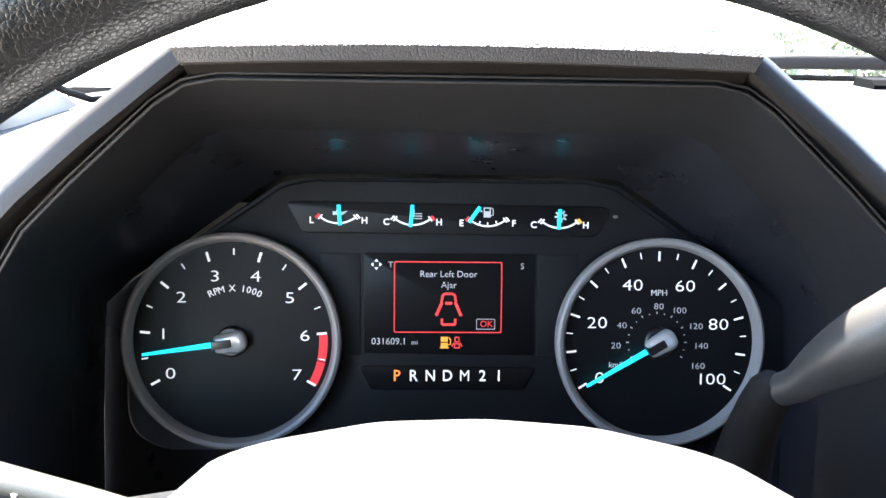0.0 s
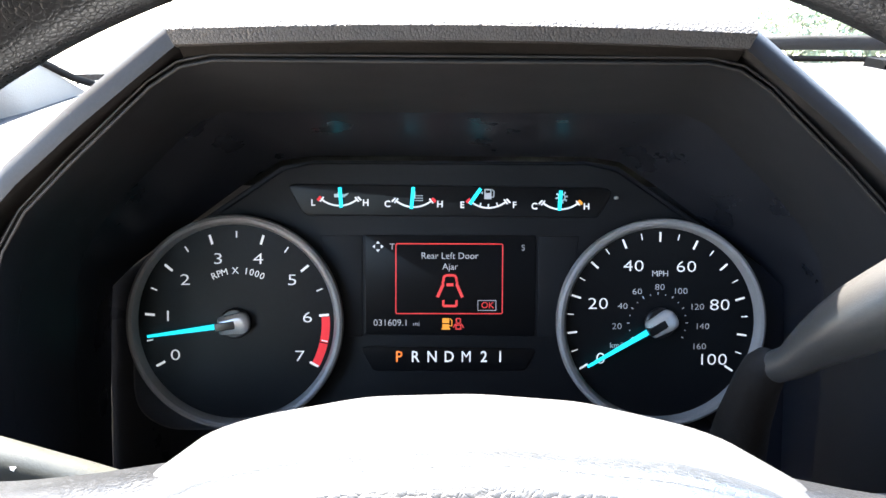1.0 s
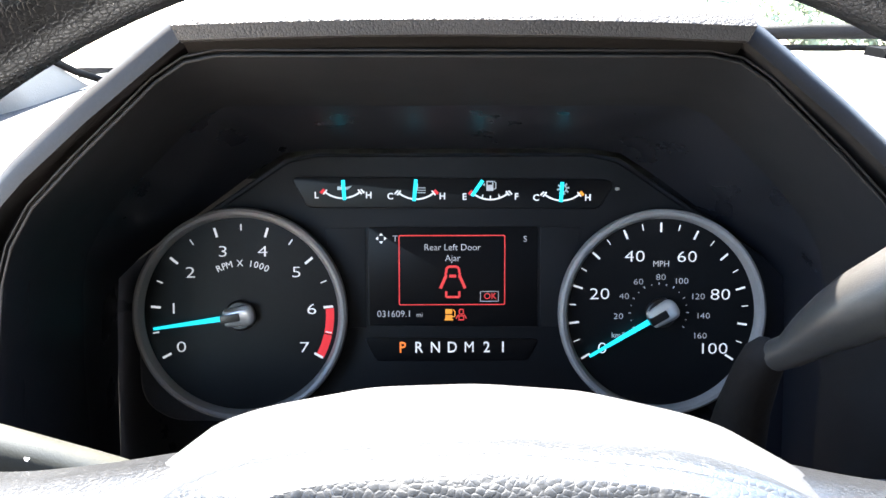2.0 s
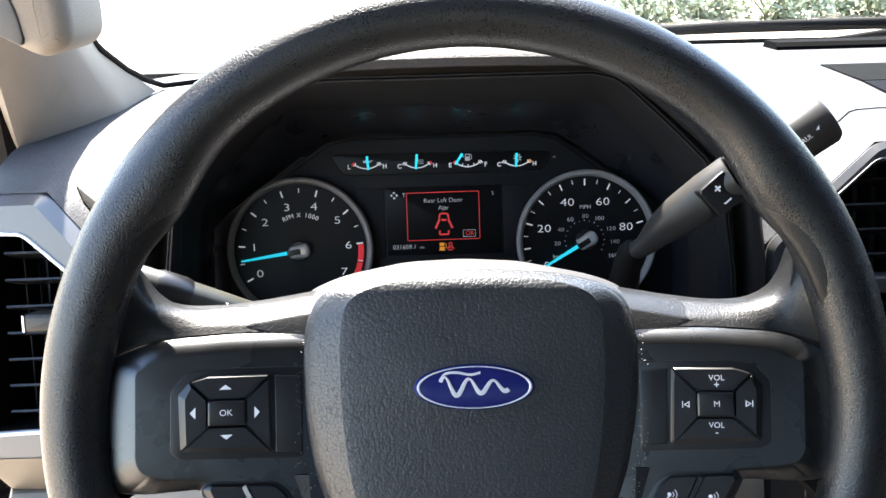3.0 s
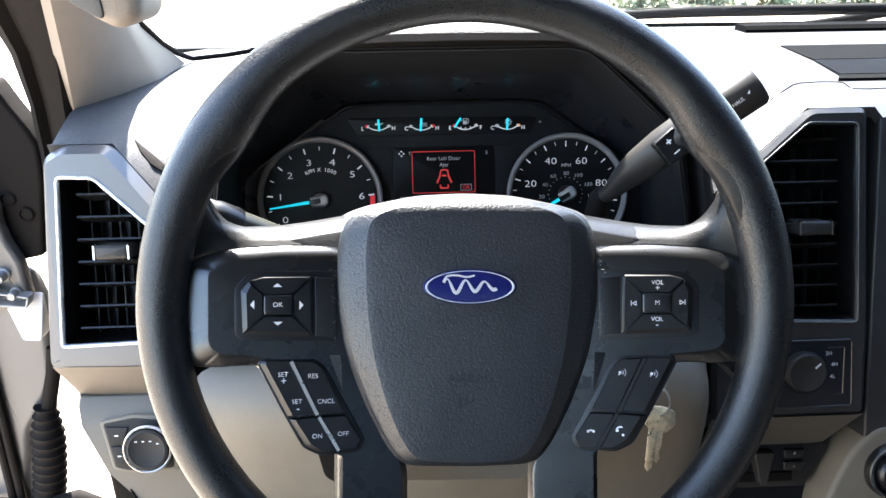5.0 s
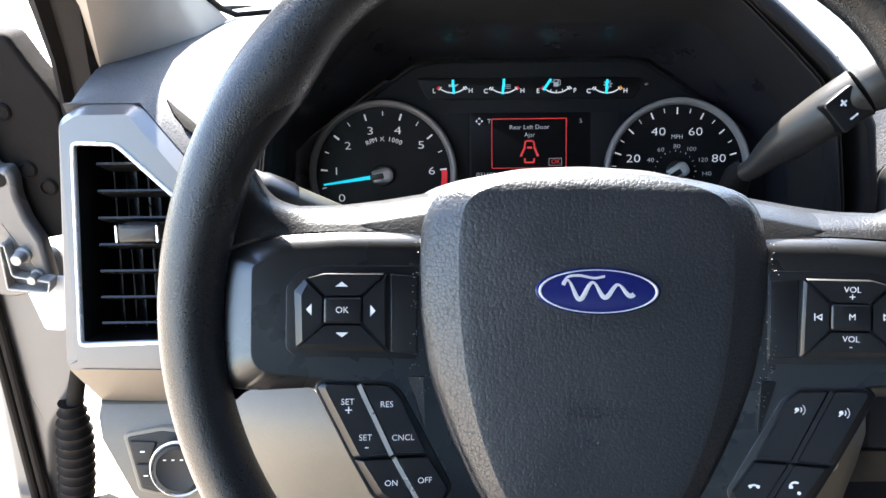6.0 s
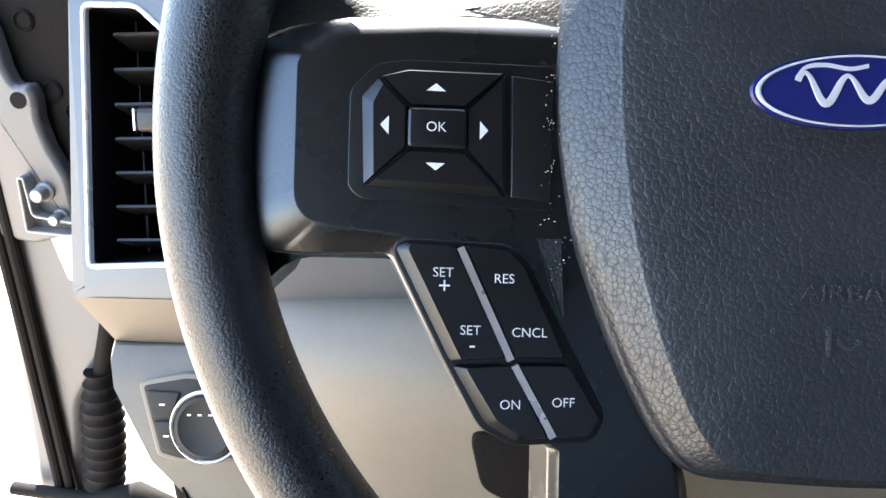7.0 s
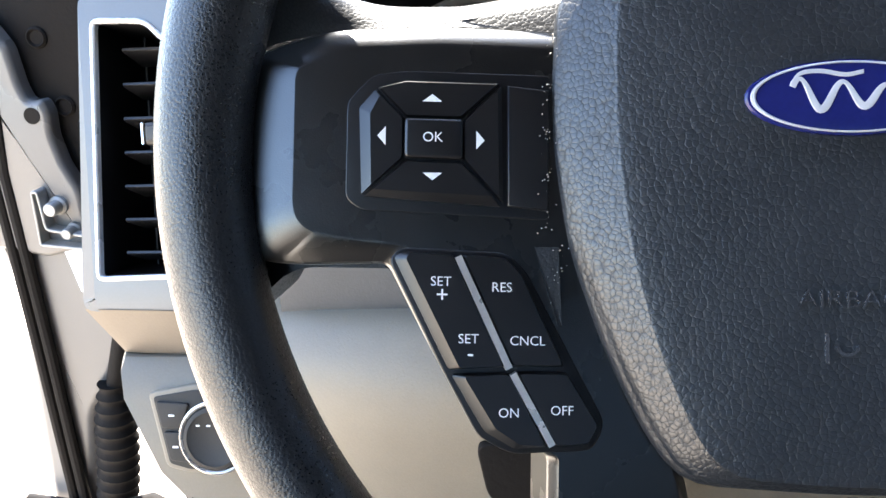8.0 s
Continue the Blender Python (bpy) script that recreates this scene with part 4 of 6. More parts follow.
            tube(bm, [(sx0 + 1.6, sy0 - 1.6, -0.5), (sx0 + 2.9, sy0 - 1.4, -0.5), (sx0 + 3.0, sy0 + 1.6, -0.5), (sx0 + 2.0, sy0 + 2.6, -0.5)], 0.3, 6)
            prism(bm, [(sx0 - 4.4, sy0 + 0.8), (sx0 - 3.0, sy0 + 0.0), (sx0 - 3.0, sy0 + 1.6)], -0.7, -0.45, 0)
        else:
            for k in range(8):
                tick(bm, sx0, sy0 + 1, 45 * k + 10, 2.0, 3.4, 0.9, -0.7, -0.45)
            ring_arc(bm, sx0, sy0 + 1, 1.4, 2.1, 0, 359, -0.7, -0.45)
        part("pictogram", bm, LIT_DIM, cl)
        bm = B()
        bar(bm, q(*tip), q(*foot), 1.9, 1.0, 1.8)
        part("small_needle", bm, LIT_BLUE, cl, "bright blue pointer")
    # display
    scr = part("display", prism(B(), rounded([(-46.5, -30), (46.5, -31), (46.5, 24.5), (-46.5, 24.5)], 1.5), -4, -0.9, 0.4), SCREEN, cl, "lit driver display with a door warning")
    for s in (-1, 1):
        part("side_panel", prism(B(), [(s * 48, -31), (s * 63, -31), (s * 70, 24), (s * 48, 24)], -4, -0.9, 0.3), CLUSTER, cl)
    pop = rounded([(-30, -18.7), (28.6, -18.7), (28.6, 20), (-30, 20)], 1.2)
    part("warning_frame", band(B(), pop, offset(pop, 0.55), -1.0, -0.7, 0.05), LIT_RED, scr, "thin red frame")
    words("message", "Rear Left Door", -0.5, 13.1, 3.5, -0.75, LIT_TEXT, scr, bold=-0.06)
    words("message", "Ajar", -0.3, 7.2, 3.5, -0.75, LIT_TEXT, scr, bold=-0.06)
    bm = B()
    ox, oy = -0.3, -6.0
    # plan view of a car with two open doors
    for pts in ([(-3.6, 5.2), (-3.4, 7.6), (-2.2, 8.6), (2.2, 8.6), (3.4, 7.6), (3.6, 5.2)], [(-3.6, -5.0), (-3.6, -8.2), (3.6, -8.2), (3.6, -5.0)]):
        for a, b in zip(pts, pts[1:]):
            bar(bm, (ox + a[0], oy + a[1]), (ox + b[0], oy + b[1]), 1.3, -1.0, -0.7)
    box(bm, ox - 1.9, ox + 1.9, oy + 2.6, oy + 4.2, -1.0, -0.69)
    for s in (-1, 1):
        bar(bm, (ox + s * 3.9, oy + 3.2), (ox + s * 6.8, oy - 3.4), 1.6, -1.0, -0.7)
        bar(bm, (ox + s * 4.0, oy + 5.2), (ox + s * 3.6, oy + 2.6), 1.2, -1.0, -0.71)
    part("door_symbol", bm, LIT_RED, scr, "red open-door symbol")
    words("ok", "OK", 20.3, -13.9, 3.4, -0.75, LIT_RED, scr)
    okf = rounded([(14.8, -16.8), (25, -16.8), (25, -11), (14.8, -11)], 0.4)
    part("ok_frame", band(B(), okf, offset(okf, 0.35), -1.0, -0.72, 0.03), LIT_DIM, scr)
    words("odometer", "031609.1", -32.5, -23.6, 3.6, -0.75, LIT_TEXT, scr, bold=-0.06)
    words("unit", "mi", -18.6, -24.1, 2.6, -0.75, LIT_TEXT, scr, bold=-0.04)
    words("corner_letter", "T", -31.8, 18.0, 3.2, -0.75, LIT_DIM, scr)
    words("corner_letter", "S", 39.5, 17.6, 3.2, -0.75, LIT_DIM, scr)
    bm = B()
    for a in range(4):
        d, n = Vector((math.cos(a * math.pi / 2), math.sin(a * math.pi / 2))), Vector((-math.sin(a * math.pi / 2), math.cos(a * math.pi / 2)))
        c = Vector((-39.5, 18.2))
        prism(bm, [tuple(c + d * 3.0), tuple(c + d * 1.6 + n * 1.1), tuple(c + d * 1.6 - n * 1.1)], -1.0, -0.75, 0)
    part("pad_symbol", bm, LIT_WHITE, scr)
    bm = B()
    box(bm, -4.4, -0.6, -26.4, -24.2, -1, -0.7), box(bm, -4.4, -0.6, -23.6, -20.9, -1, -0.7), box(bm, -4.9, -0.1, -27.2, -26.4, -1, -0.7)
    tube(bm, [(-0.6, -25, -0.8), (0.8, -25.2, -0.8), (0.9, -22.4, -0.8), (-0.2, -21.2, -0.8)], 0.3, 6)
    part("fuel_symbol", bm, LIT_AMBER, scr, "amber fuel warning")
    bm = B()
    band(bm, rounded([(3.0, -24), (5.8, -24), (5.8, -20.8), (3.0, -20.8)], 1), rounded([(3.6, -23.4), (5.2, -23.4), (5.2, -21.4), (3.6, -21.4)], 0.4), -1, -0.7, 0.02)
    band(bm, [(2.8, -27.2), (6.0, -27.2), (6.0, -24.4), (2.8, -24.4)], [(3.4, -26.6), (5.4, -26.6), (5.4, -25), (3.4, -25)], -1, -0.7, 0.02)
    for s in (-1, 1):
        bar(bm, (4.4 + s * 1.6, -24.0), (4.4 + s * 2.8, -26.2), 0.6, -1, -0.7)
    part("door_lamp", bm, LIT_RED, scr, "small red door lamp")
    # gear indicator
    bm = B()
    prism(bm, rounded([(-49, -37.5), (-42, -50), (41, -50), (47.5, -38.5), (44, -37.5), (-46, -36.5)], 2), -4, -0.6, 0.5)
    gear = part("gear_window", bm, SCREEN, cl, "black window with lit gear letters")
    for k, ch in enumerate("PRNDM2I"):
        x = (707, 736, 766, 796, 826.5, 858, 887)[k]
        words("gear_letter", ch, (x - 798.2) / 3.24, (495.2 - 632.5) / 3.24, 6.0, -0.55, LIT_ORANGE if k == 0 else LIT_WHITE, gear, bold=0.0 if ch == "M" else 0.09, wide=0.9)
    part("reset_pin", lathe(B(), (89.5, 45), [(0.9, -4), (0.9, 3), (0.6, 3.6), (0.05, 3.7)], 12), SATIN, cl)
    return cl


# ---- steering wheel ----
GRIP_R, GRIP_T, GRIP_UP, GRIP_OUT, GRIP_LEAN = 173.0, 13.5, 4.0, 2.5, -3.4


def on_grip(r, a, w):
    """A point of the grip, which stands proud of the hub: radius, angle, height over the middle of the grip."""
    x, y = r * math.cos(radians(a)), r * math.sin(radians(a))
    k = radians(GRIP_LEAN)
    return (x, GRIP_UP + y * math.cos(k) + w * math.sin(k), GRIP_OUT + w * math.cos(k) - y * math.sin(k))


def build_wheel():
    sw = thing("steering_wheel", WHEEL, "black leather-grained steering wheel with four spokes and thumb buttons", "steering wheel")
    bm = B()
    n, m = 180, 32
    rings = []
    for i in range(n):
        a = 360.0 * i / n

        # the grip swells beside the spokes and has thumb rests above them
        def near(c, wdt):
            d = min(abs(a - c), 360 - abs(a - c))
            return math.exp(-(d / wdt) ** 2)
        swell = 5.0 * (near(37, 8) + near(143, 8)) + 2.0 * (near(18, 14) + near(162, 14))
        ro, ri = GRIP_R + GRIP_T, GRIP_R - GRIP_T - swell
        c, hw = (ro + ri) / 2, (ro - ri) / 2
        rings.append([on_grip(c + hw * math.cos(p), a, GRIP_T * math.sin(p)) for p in (2 * math.pi * k / m for k in range(m))])
    skin(bm, rings + rings[:1], False, False)
    bmesh.ops.remove_doubles(bm, verts=bm.verts, dist=0.001)
    part("rim", bm, LEATHER, sw, "thick leather-grained rim", sharp=60)
    # side spokes behind the bezels; their upper faces slope towards the driver
    for s in (-1, 1):
        poly = [(-172, 84), (-166, 68), (-158, 57), (-148, 52), (-138, 50.5), (-116, 51), (-96, 53.5), (-76, 57), (-40, 62), (-40, -40), (-120, -31), (-150, -31), (-158, -37), (-166, -52), (-176, -30), (-178, 20)]
        poly = rounded(poly, 5, 2)
        bm = B()
        rings = []
        for w, d in ((-62, 4), (-56, 0.5), (-32, 0), (-24, 3.2), (-18, 6.6), (-14.6, 9.2), (-12.6, 11)):
            rings.append([(-s * x, y - d * (y > 40) - 0.26 * (w + 12.6) * (y < -25), w) for x, y in poly])
        skin(bm, rings)
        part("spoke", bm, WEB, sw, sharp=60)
        edge = [(-118, 41), (-140, 39.3), (-155, 34.2), (-163.5, 29.5), (-167.5, 23), (-168.5, 10), (-168.5, -5), (-168.2, -16), (-166.5, -23), (-162, -29), (-156, -32)]
        edge = [e for e, f in zip(edge, edge[1:]) for e in (e, ((e[0] + f[0]) / 2, (e[1] + f[1]) / 2))] + edge[-1:]
        edge = edge[6:]
        rings = []
        for k in (0.0, 0.2, 0.4, 0.6, 0.8, 0.92, 1.0):
            ring = []
            for i, (x, y) in enumerate(edge):
                g = Vector(on_grip(GRIP_R - 12.0, 164 + 30 * i / (len(edge) - 1), -5.0))
                q = g * (1 - k) + Vector((x - 2.0, y, -10.8)) * k
                ring.append((-s * q.x, q.y, q.z))
            rings.append(ring)
        rings.append([(-s * (x - 2.0), y, -18.0) for x, y in edge])
        bm = B()
        skin(bm, rings, False, False, False)
        part("spoke_flare", bm, LEATHER, sw, sharp=70)
        # the grip flows down into the top of the spoke in a hollow web
        on = lambda r, a, w: (r * math.cos(radians(a)), r * math.sin(radians(a)), w)  # noqa: E731
        web = [[on(165, 45, -9), on(171, 43, 7.0), on(176.5, 30, 11.0), on(178, 17, 10.9), on(178, 4, 10.7)],
               [on(162, 39.5, -10), on(164.5, 38, 5.6), on(168.5, 27, 9.9), on(170, 16.5, 9.4), on(172.5, 6.5, 6)],
               [on(160, 36, -12), on(157.5, 34, -0.5), on(160.5, 25.5, 6), on(163, 16, 4.8), on(169, 8, -3.5)],
               [(154, 74, -22), (150.5, 72, -8), (153, 60, 1), (158, 43.5, -0.5), (166, 25.5, -3.5)],
               [(152, 62, -30), (150.5, 63.5, -10.5), (148.5, 57.5, -4.5), (150.5, 46, -3.6), (155.5, 32, -5.0)],
               [(144, 53, -36), (144, 54.5, -17), (142, 50.5, -9.6), (141, 43.5, -7.2), (141.5, 36.2, -7.0)],
               [(130, 48.5, -40), (130, 50, -23.5), (128.5, 47.4, -14.8), (127, 43.0, -10.6), (126, 38.2, -8.0)],
               [(108, 48.5, -42), (108, 50.6, -28), (107, 47.4, -20), (106, 43.4, -13.8), (105, 39.2, -11.0)],
               [(66, 49.5, -42), (66, 52.0, -30), (66, 48.8, -24), (66, 44.4, -18.5), (66, 39.4, -15.0)]]
        # its outer rows lie on the grip
        for row, k in zip(web, (1.0, 1.0, 0.85, 0.5, 0.25, 0.08)):
            for i, (x, y, w) in enumerate(row):
                g = Vector(on_grip(GRIP_R + (math.hypot(x, y) - 176.5) * 1.04, math.degrees(math.atan2(y, x)), w + 1.5))
                row[i] = tuple(Vector((x, y, w)) * (1 - k) + g * k)
        web = [flow(row, 5) for row in web]
        web = list(zip(*[flow(col, 5) for col in zip(*web)]))
        bm = B()
        skin(bm, [[(s * x, y, w) for x, y, w in row] for row in web], False, False, False)
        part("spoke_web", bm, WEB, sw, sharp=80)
    # hub shell behind the cover
    cover = [(-39, -89.5), (0, -90.5), (39, -89.5), (49, -77), (60.5, -54), (71, -26), (76, 2), (77, 22), (75.5, 44), (70, 55), (60, 60.5), (40, 65), (0, 67.5), (-40, 65), (-60, 60.5), (-70, 55), (-75.5, 44), (-77, 22), (-76, 2), (-71, -26), (-60.5, -54), (-49, -77)]
    smooth = rounded(cover, 9, 3)
    shell = [(-50, -86), (50, -86), (62, -54), (72, -20), (78, 20), (80, 40), (79, 57), (72, 61.5), (60, 65.5), (30, 71.5), (0, 73), (-30, 71.5), (-60, 65.5), (-72, 61.5), (-79, 57), (-80, 40), (-78, 20), (-72, -20), (-62, -54)]
    bm = B()
    skin(bm, [[(x, y + dy * (y > 50), w) for x, y in offset(rounded(shell, 6, 3), d)] for w, d, dy in ((-84, 3, 0), (-76, 0, 0), (-40, 0, -1.5), (-31, 0.6, -3), (-25, 2.5, -3), (-21, 5, -3), (-19, 7, -3))])
    part("hub_shell", bm, HUB_SUNLIT, sw, sharp=60)
    # airbag cover: rolled edge, a broad facet up to a crease, and a gently domed middle
    crease = [(-30, -84.5), (0, -85.5), (30, -84.5), (39, -72), (47.5, -51), (54.5, -25), (58, 2), (59, 22), (58.5, 43), (56, 52), (50, 57), (36, 61.5), (0, 64), (-36, 61.5), (-50, 57), (-56, 52), (-58.5, 43), (-59, 22), (-58, 2), (-54.5, -25), (-47.5, -51), (-39, -72)]
    fold = rounded(crease, 9, 3)
    bm = B()
    rings = []
    back = lambda y: 0.05 * max(0.0, y - 56) ** 2  # noqa: E731
    for d, w in ((2.2, -36), (0.3, -28), (0.0, -16), (0.2, -10.5), (1.0, -8.2), (2.2, -7.0)):
        rings.append([(x, y, w - back(y) * (0.3 + 0.7 * (w > -20))) for x, y in offset(smooth, d)])
    for k, w in ((0.3, -4.9), (0.6, -2.5), (0.85, -0.6), (0.95, 0.1), (1.0, 0.45)):
        rings.append([(x * (1 - k) + u * k, y * (1 - k) + v * k, w - back(y * (1 - k) + v * k)) for (x, y), (u, v) in zip(smooth, fold)])
    for k, w in ((0.96, 0.75), (0.9, 1.05), (0.7, 1.6), (0.5, 1.95), (0.3, 2.2), (0.02, 2.3)):
        rings.append([(x * k, y * k - 1.0 * (1 - k), w - back(y * k) * max(0.0, (k - 0.6) / 0.4)) for x, y in fold])
    rings = list(zip(*[flow(column, 3) for column in zip(*rings)]))
    skin(bm, rings)
    cov = part("airbag_cover", bm, COVER, sw, "grained black airbag cover", sharp=70)
    words("embossed_word", "AIRBAG", 0.3, -37.5, 4.6, 2.3, EMBOSS_LIT, cov, thick=1.0, wide=1.15, bold=-0.08)
    bm = B()
    box(bm, -6, -5, -54, -46, 1.4, 2.5)
    ring_arc(bm, -0.5, -49, 2.2, 3.0, 180, 360, 1.4, 2.5)
    part("embossed_symbol", bm, EMBOSS_LIT, cov)
    # oval emblem without lettering
    ex, ey = 0.2, 14.7
    badge = part("emblem", lathe(B(), (ex, ey), [(26.6, 0.8), (26.6, 2.8), (26.0, 3.4), (20, 4.0), (0.1, 4.2)], 72, 0.376), ENAMEL, sw, "oval blue enamel emblem")
    part("emblem_rim", lathe(B(), (ex, ey), [(24.1, 3.2), (24.1, 4.0), (24.6, 4.25), (25.3, 4.1), (25.4, 3.2)], 72, 0.366, False), SILVER_LINE, badge, "bright rim")
    bm = B()
    left, right = [], []
    for k in range(61):
        q = k / 60
        f = 5.6 * math.pi * q + 0.5
        d = Vector((30.0, (4.4 - 2.4 * q) * 5.6 * math.pi * math.cos(f) - 2.4 * math.sin(f))).normalized()
        p, n = Vector((ex - 15 + 30 * q, ey + 0.4 + (4.4 - 2.4 * q) * math.sin(f))), Vector((-d.y, d.x)) * (0.45 + 0.55 * abs(math.cos(f * 0.5 + 0.6)))
        left.append(tuple(p + n)), right.append(tuple(p - n))
    prism(bm, right + left[::-1], 3.6, 4.45, 0.08)
    sweep = flow([(ex - 15.5, ey + 3.2), (ex - 13.0, ey + 6.0), (ex - 8.0, ey + 6.6), (ex - 2.0, ey + 5.6), (ex + 2.6, ey + 6.4)], 6)
    prism(bm, [(x, y - 0.55) for x, y in sweep] + [(x, y + 0.55) for x, y in reversed(sweep)], 3.7, 4.4, 0.08)
    part("emblem_stroke", bm, SILVER_LINE, badge, "wavy bright stroke")

    for s in (-1, 1):
        flip = (lambda p: p) if s < 0 else mirrored
        # bezel with a lower leg
        outline = [(-163.5, 19), (-162.5, 27), (-151, 32.5), (-137, 36.5), (-108, 38.5), (-64, 38.5), (-64, -30), (-34, -92), (-34, -135), (-75, -135), (-75, -82), (-86, -82), (-95, -77), (-106, -58), (-121, -29.5), (-146, -30.5), (-157.5, -29.5), (-163, -22)]
        o = rounded(outline, [3, 4, 6, 6, 5, 1, 8, 6, 1, 1, 3, 4, 6, 8, 3, 6, 4, 4], 9)
        bm = B()
        inner = rounded([(-147.5, 16), (-147.5, 23), (-144.5, 25), (-133, 28.5), (-108, 30.5), (-64, 30.5), (-64, -30), (-38, -92), (-38, -135), (-72, -135), (-72, -83), (-82, -78), (-91, -73), (-102, -56), (-115, -25), (-139, -22.5), (-144.5, -20.5), (-147.5, -16)], [3, 4, 5, 6, 5, 1, 8, 6, 1, 1, 3, 4, 6, 8, 3, 6, 4, 4], 9)
        end = lambda x: min(1.0, max(0.0, (-x - 140) / 12))  # noqa: E731
        low = lambda y: min(1.0, max(0.0, -y / 15))  # noqa: E731

        def face(x, y, k):
            """Height of the chamfer: flat at the outer end and below, rounded along the top."""
            drop, power = 5.0 + 0.8 * end(x) - 1.4 * low(y) * (1 - end(x)), 2.1 - 1.05 * max(end(x), 0.8 * low(y))
            return -0.9 - drop * (1 - k) ** power

        rings = [[(x, y, -30) for x, y in o], [(x, y, face(x, y, 0) - 0.9) for x, y in o], [(x, y, face(x, y, 0) - 0.2) for x, y in offset(o, 0.3)]]
        for k in (0.08, 0.2, 0.32, 0.45, 0.58, 0.7, 0.82, 0.93, 1.0):
            rings.append([(x * (1 - k) + u * k, y * (1 - k) + v * k, face(x, y, k)) for (x, y), (u, v) in zip(o, inner)])
        rings.append([(u * 0.985 - 1.6, v * 0.97, -0.85) for u, v in inner])
        if s > 0:
            rings = [[(-x, y, w) for x, y, w in ring] for ring in rings]
        skin(bm, rings)
        bez = part("spoke_bezel", bm, BEZEL, sw, "satin black spoke bezel with broad chamfers", sharp=12)
        tilt = Matrix.Translation((s * 0.095, 0, -0.0045)) @ Matrix.Rotation(radians(-10.0 * s), 4, "Y") @ Matrix.Translation((-s * 0.095, 0, 0))
        bez.matrix_basis = tilt
        # recess of the pad, then its keys
        rec = rounded(flip([(-133, 15), (-126, 22.5), (-117, 24), (-76, 24), (-76, -17), (-129, -15), (-133, -12)]), 2, 3)
        part("pad_recess", prism(B(), rec, -4, -0.55, 0.3), BUTTON, bez)
        keys = (
            [(-129.6, 13), (-125.2, 18.2), (-117.4, 10.6), (-117.4, -0.6), (-128.6, -11)],
            [(-124.6, 18.8), (-117, 21), (-90.8, 21), (-101.4, 10.8), (-116.6, 10.8)],
            [(-90.2, 20.4), (-89.2, -13), (-100.6, -0.8), (-100.8, 10.2)],
            [(-128, -11.4), (-90, -13.6), (-101.2, -1.4), (-116.6, -1.2)],
        )
        label = "matt black thumb pad key"
        tops = (
            [(-126.6, 11.2), (-124.0, 16.4), (-117.8, 10.4), (-117.8, -0.6), (-126.0, -8.4)],
            [(-123.8, 18.5), (-117, 20.3), (-91.6, 20.3), (-101.6, 11.2), (-116.4, 11.2)],
            [(-91.4, 18.8), (-90.6, -11.2), (-100.2, -0.6), (-100.4, 10.0)],
            [(-125.6, -9.6), (-92.6, -10.8), (-101.4, -1.9), (-116.4, -1.7)],
        )
        for i, (k, top) in enumerate(zip(keys, tops)):
            key = part("pad_key", slope_key(rounded(flip(k), 0.5, 2), rounded(flip(top), 0.5, 2), -2, 0.7, 2.0), BUTTON, bez, label, sharp=16)
            cx, cy = ((-123.2, 5.2), (-109.5, 15.9), (-96.2, 4.6), (-109.2, -5.6))[i]
            if s > 0:
                cx = -cx
            bm = B()
            if s < 0:
                tri = {0: [(-1.3, 0), (1.0, 2.6), (1.0, -2.6)], 1: [(0, 1.2), (-2.7, -0.9), (2.7, -0.9)], 2: [(1.3, 0), (-1.0, -2.6), (-1.0, 2.6)], 3: [(0, -1.2), (2.7, 0.9), (-2.7, 0.9)]}[i]
                prism(bm, [(cx + a, cy + b) for a, b in tri], 1.6, 2.15, 0)
                part("arrow_mark", bm, PRINT, key)
            elif i in (0, 2):
                d = 1 if i == 0 else -1
                bar(bm, (cx + d * 1.6, cy - 1.5), (cx + d * 1.6, cy + 1.5), 0.4, 1.6, 2.1)
                band(bm, [(cx - d * 1.4, cy - 1.5), (cx + d * 1.2, cy), (cx - d * 1.4, cy + 1.5)][::d], [(cx - d * 1.0, cy - 0.8), (cx + d * 0.4, cy), (cx - d * 1.0, cy + 0.8)][::d], 1.6, 2.1, 0.01)
                part("skip_mark", bm, PRINT, key)
            else:
                bm.free()
                words("key_word", "VOL", cx, cy + (0.6 if i == 1 else 1.0), 2.5, 2.05, PRINT, key)
                words("key_sign", "+" if i == 1 else "-", cx, cy - (2.6 if i == 1 else 2.0), 3.4, 2.05, PRINT, key)
        ok = part("centre_key", prism(B(), rounded(flip([(-117, 10.2), (-101, 10.2), (-101, -0.8), (-117, -0.6)]), 1.2, 3), -2, 3.0, 0.9), BUTTON, bez, label, sharp=30)
        words("key_word", "OK" if s < 0 else "M", s * 109.3, 4.9, 2.7, 3.05, PRINT, ok, bold=-0.02)
        part("blank_panel", prism(B(), flip([(-88.4, 20.5), (-76.5, 19.5), (-76.5, -14.5), (-88, -13.4)]), -2, 0.6, 0.5), BUTTON, bez)
        # lower key block
        tray = rounded(flip([(-121, -28.5), (-117, -25.2), (-88, -26.2), (-82.5, -31), (-59.5, -73.5), (-63, -81), (-86, -82), (-95.5, -77), (-106, -58)]), 3, 3)
        part("key_tray", prism(B(), tray, -8, -0.3, 0.5), BUTTON, bez)
        keys = (
            ("SET", [(-119.4, -28), (-116.5, -26.4), (-103.2, -27), (-88.3, -57.8), (-103.8, -58.6)]),
            ("RES", [(-100.6, -27), (-88.6, -27.8), (-84, -32), (-71.8, -57.6), (-86.2, -57.6)]),
            ("ON", [(-103.0, -60), (-87.2, -59.4), (-76.2, -79.6), (-85.4, -80.2), (-93.8, -75.4)]),
            ("OFF", [(-85.0, -59.3), (-71.0, -59.2), (-62.0, -73.6), (-65, -79), (-74.0, -79.4)]),
        )
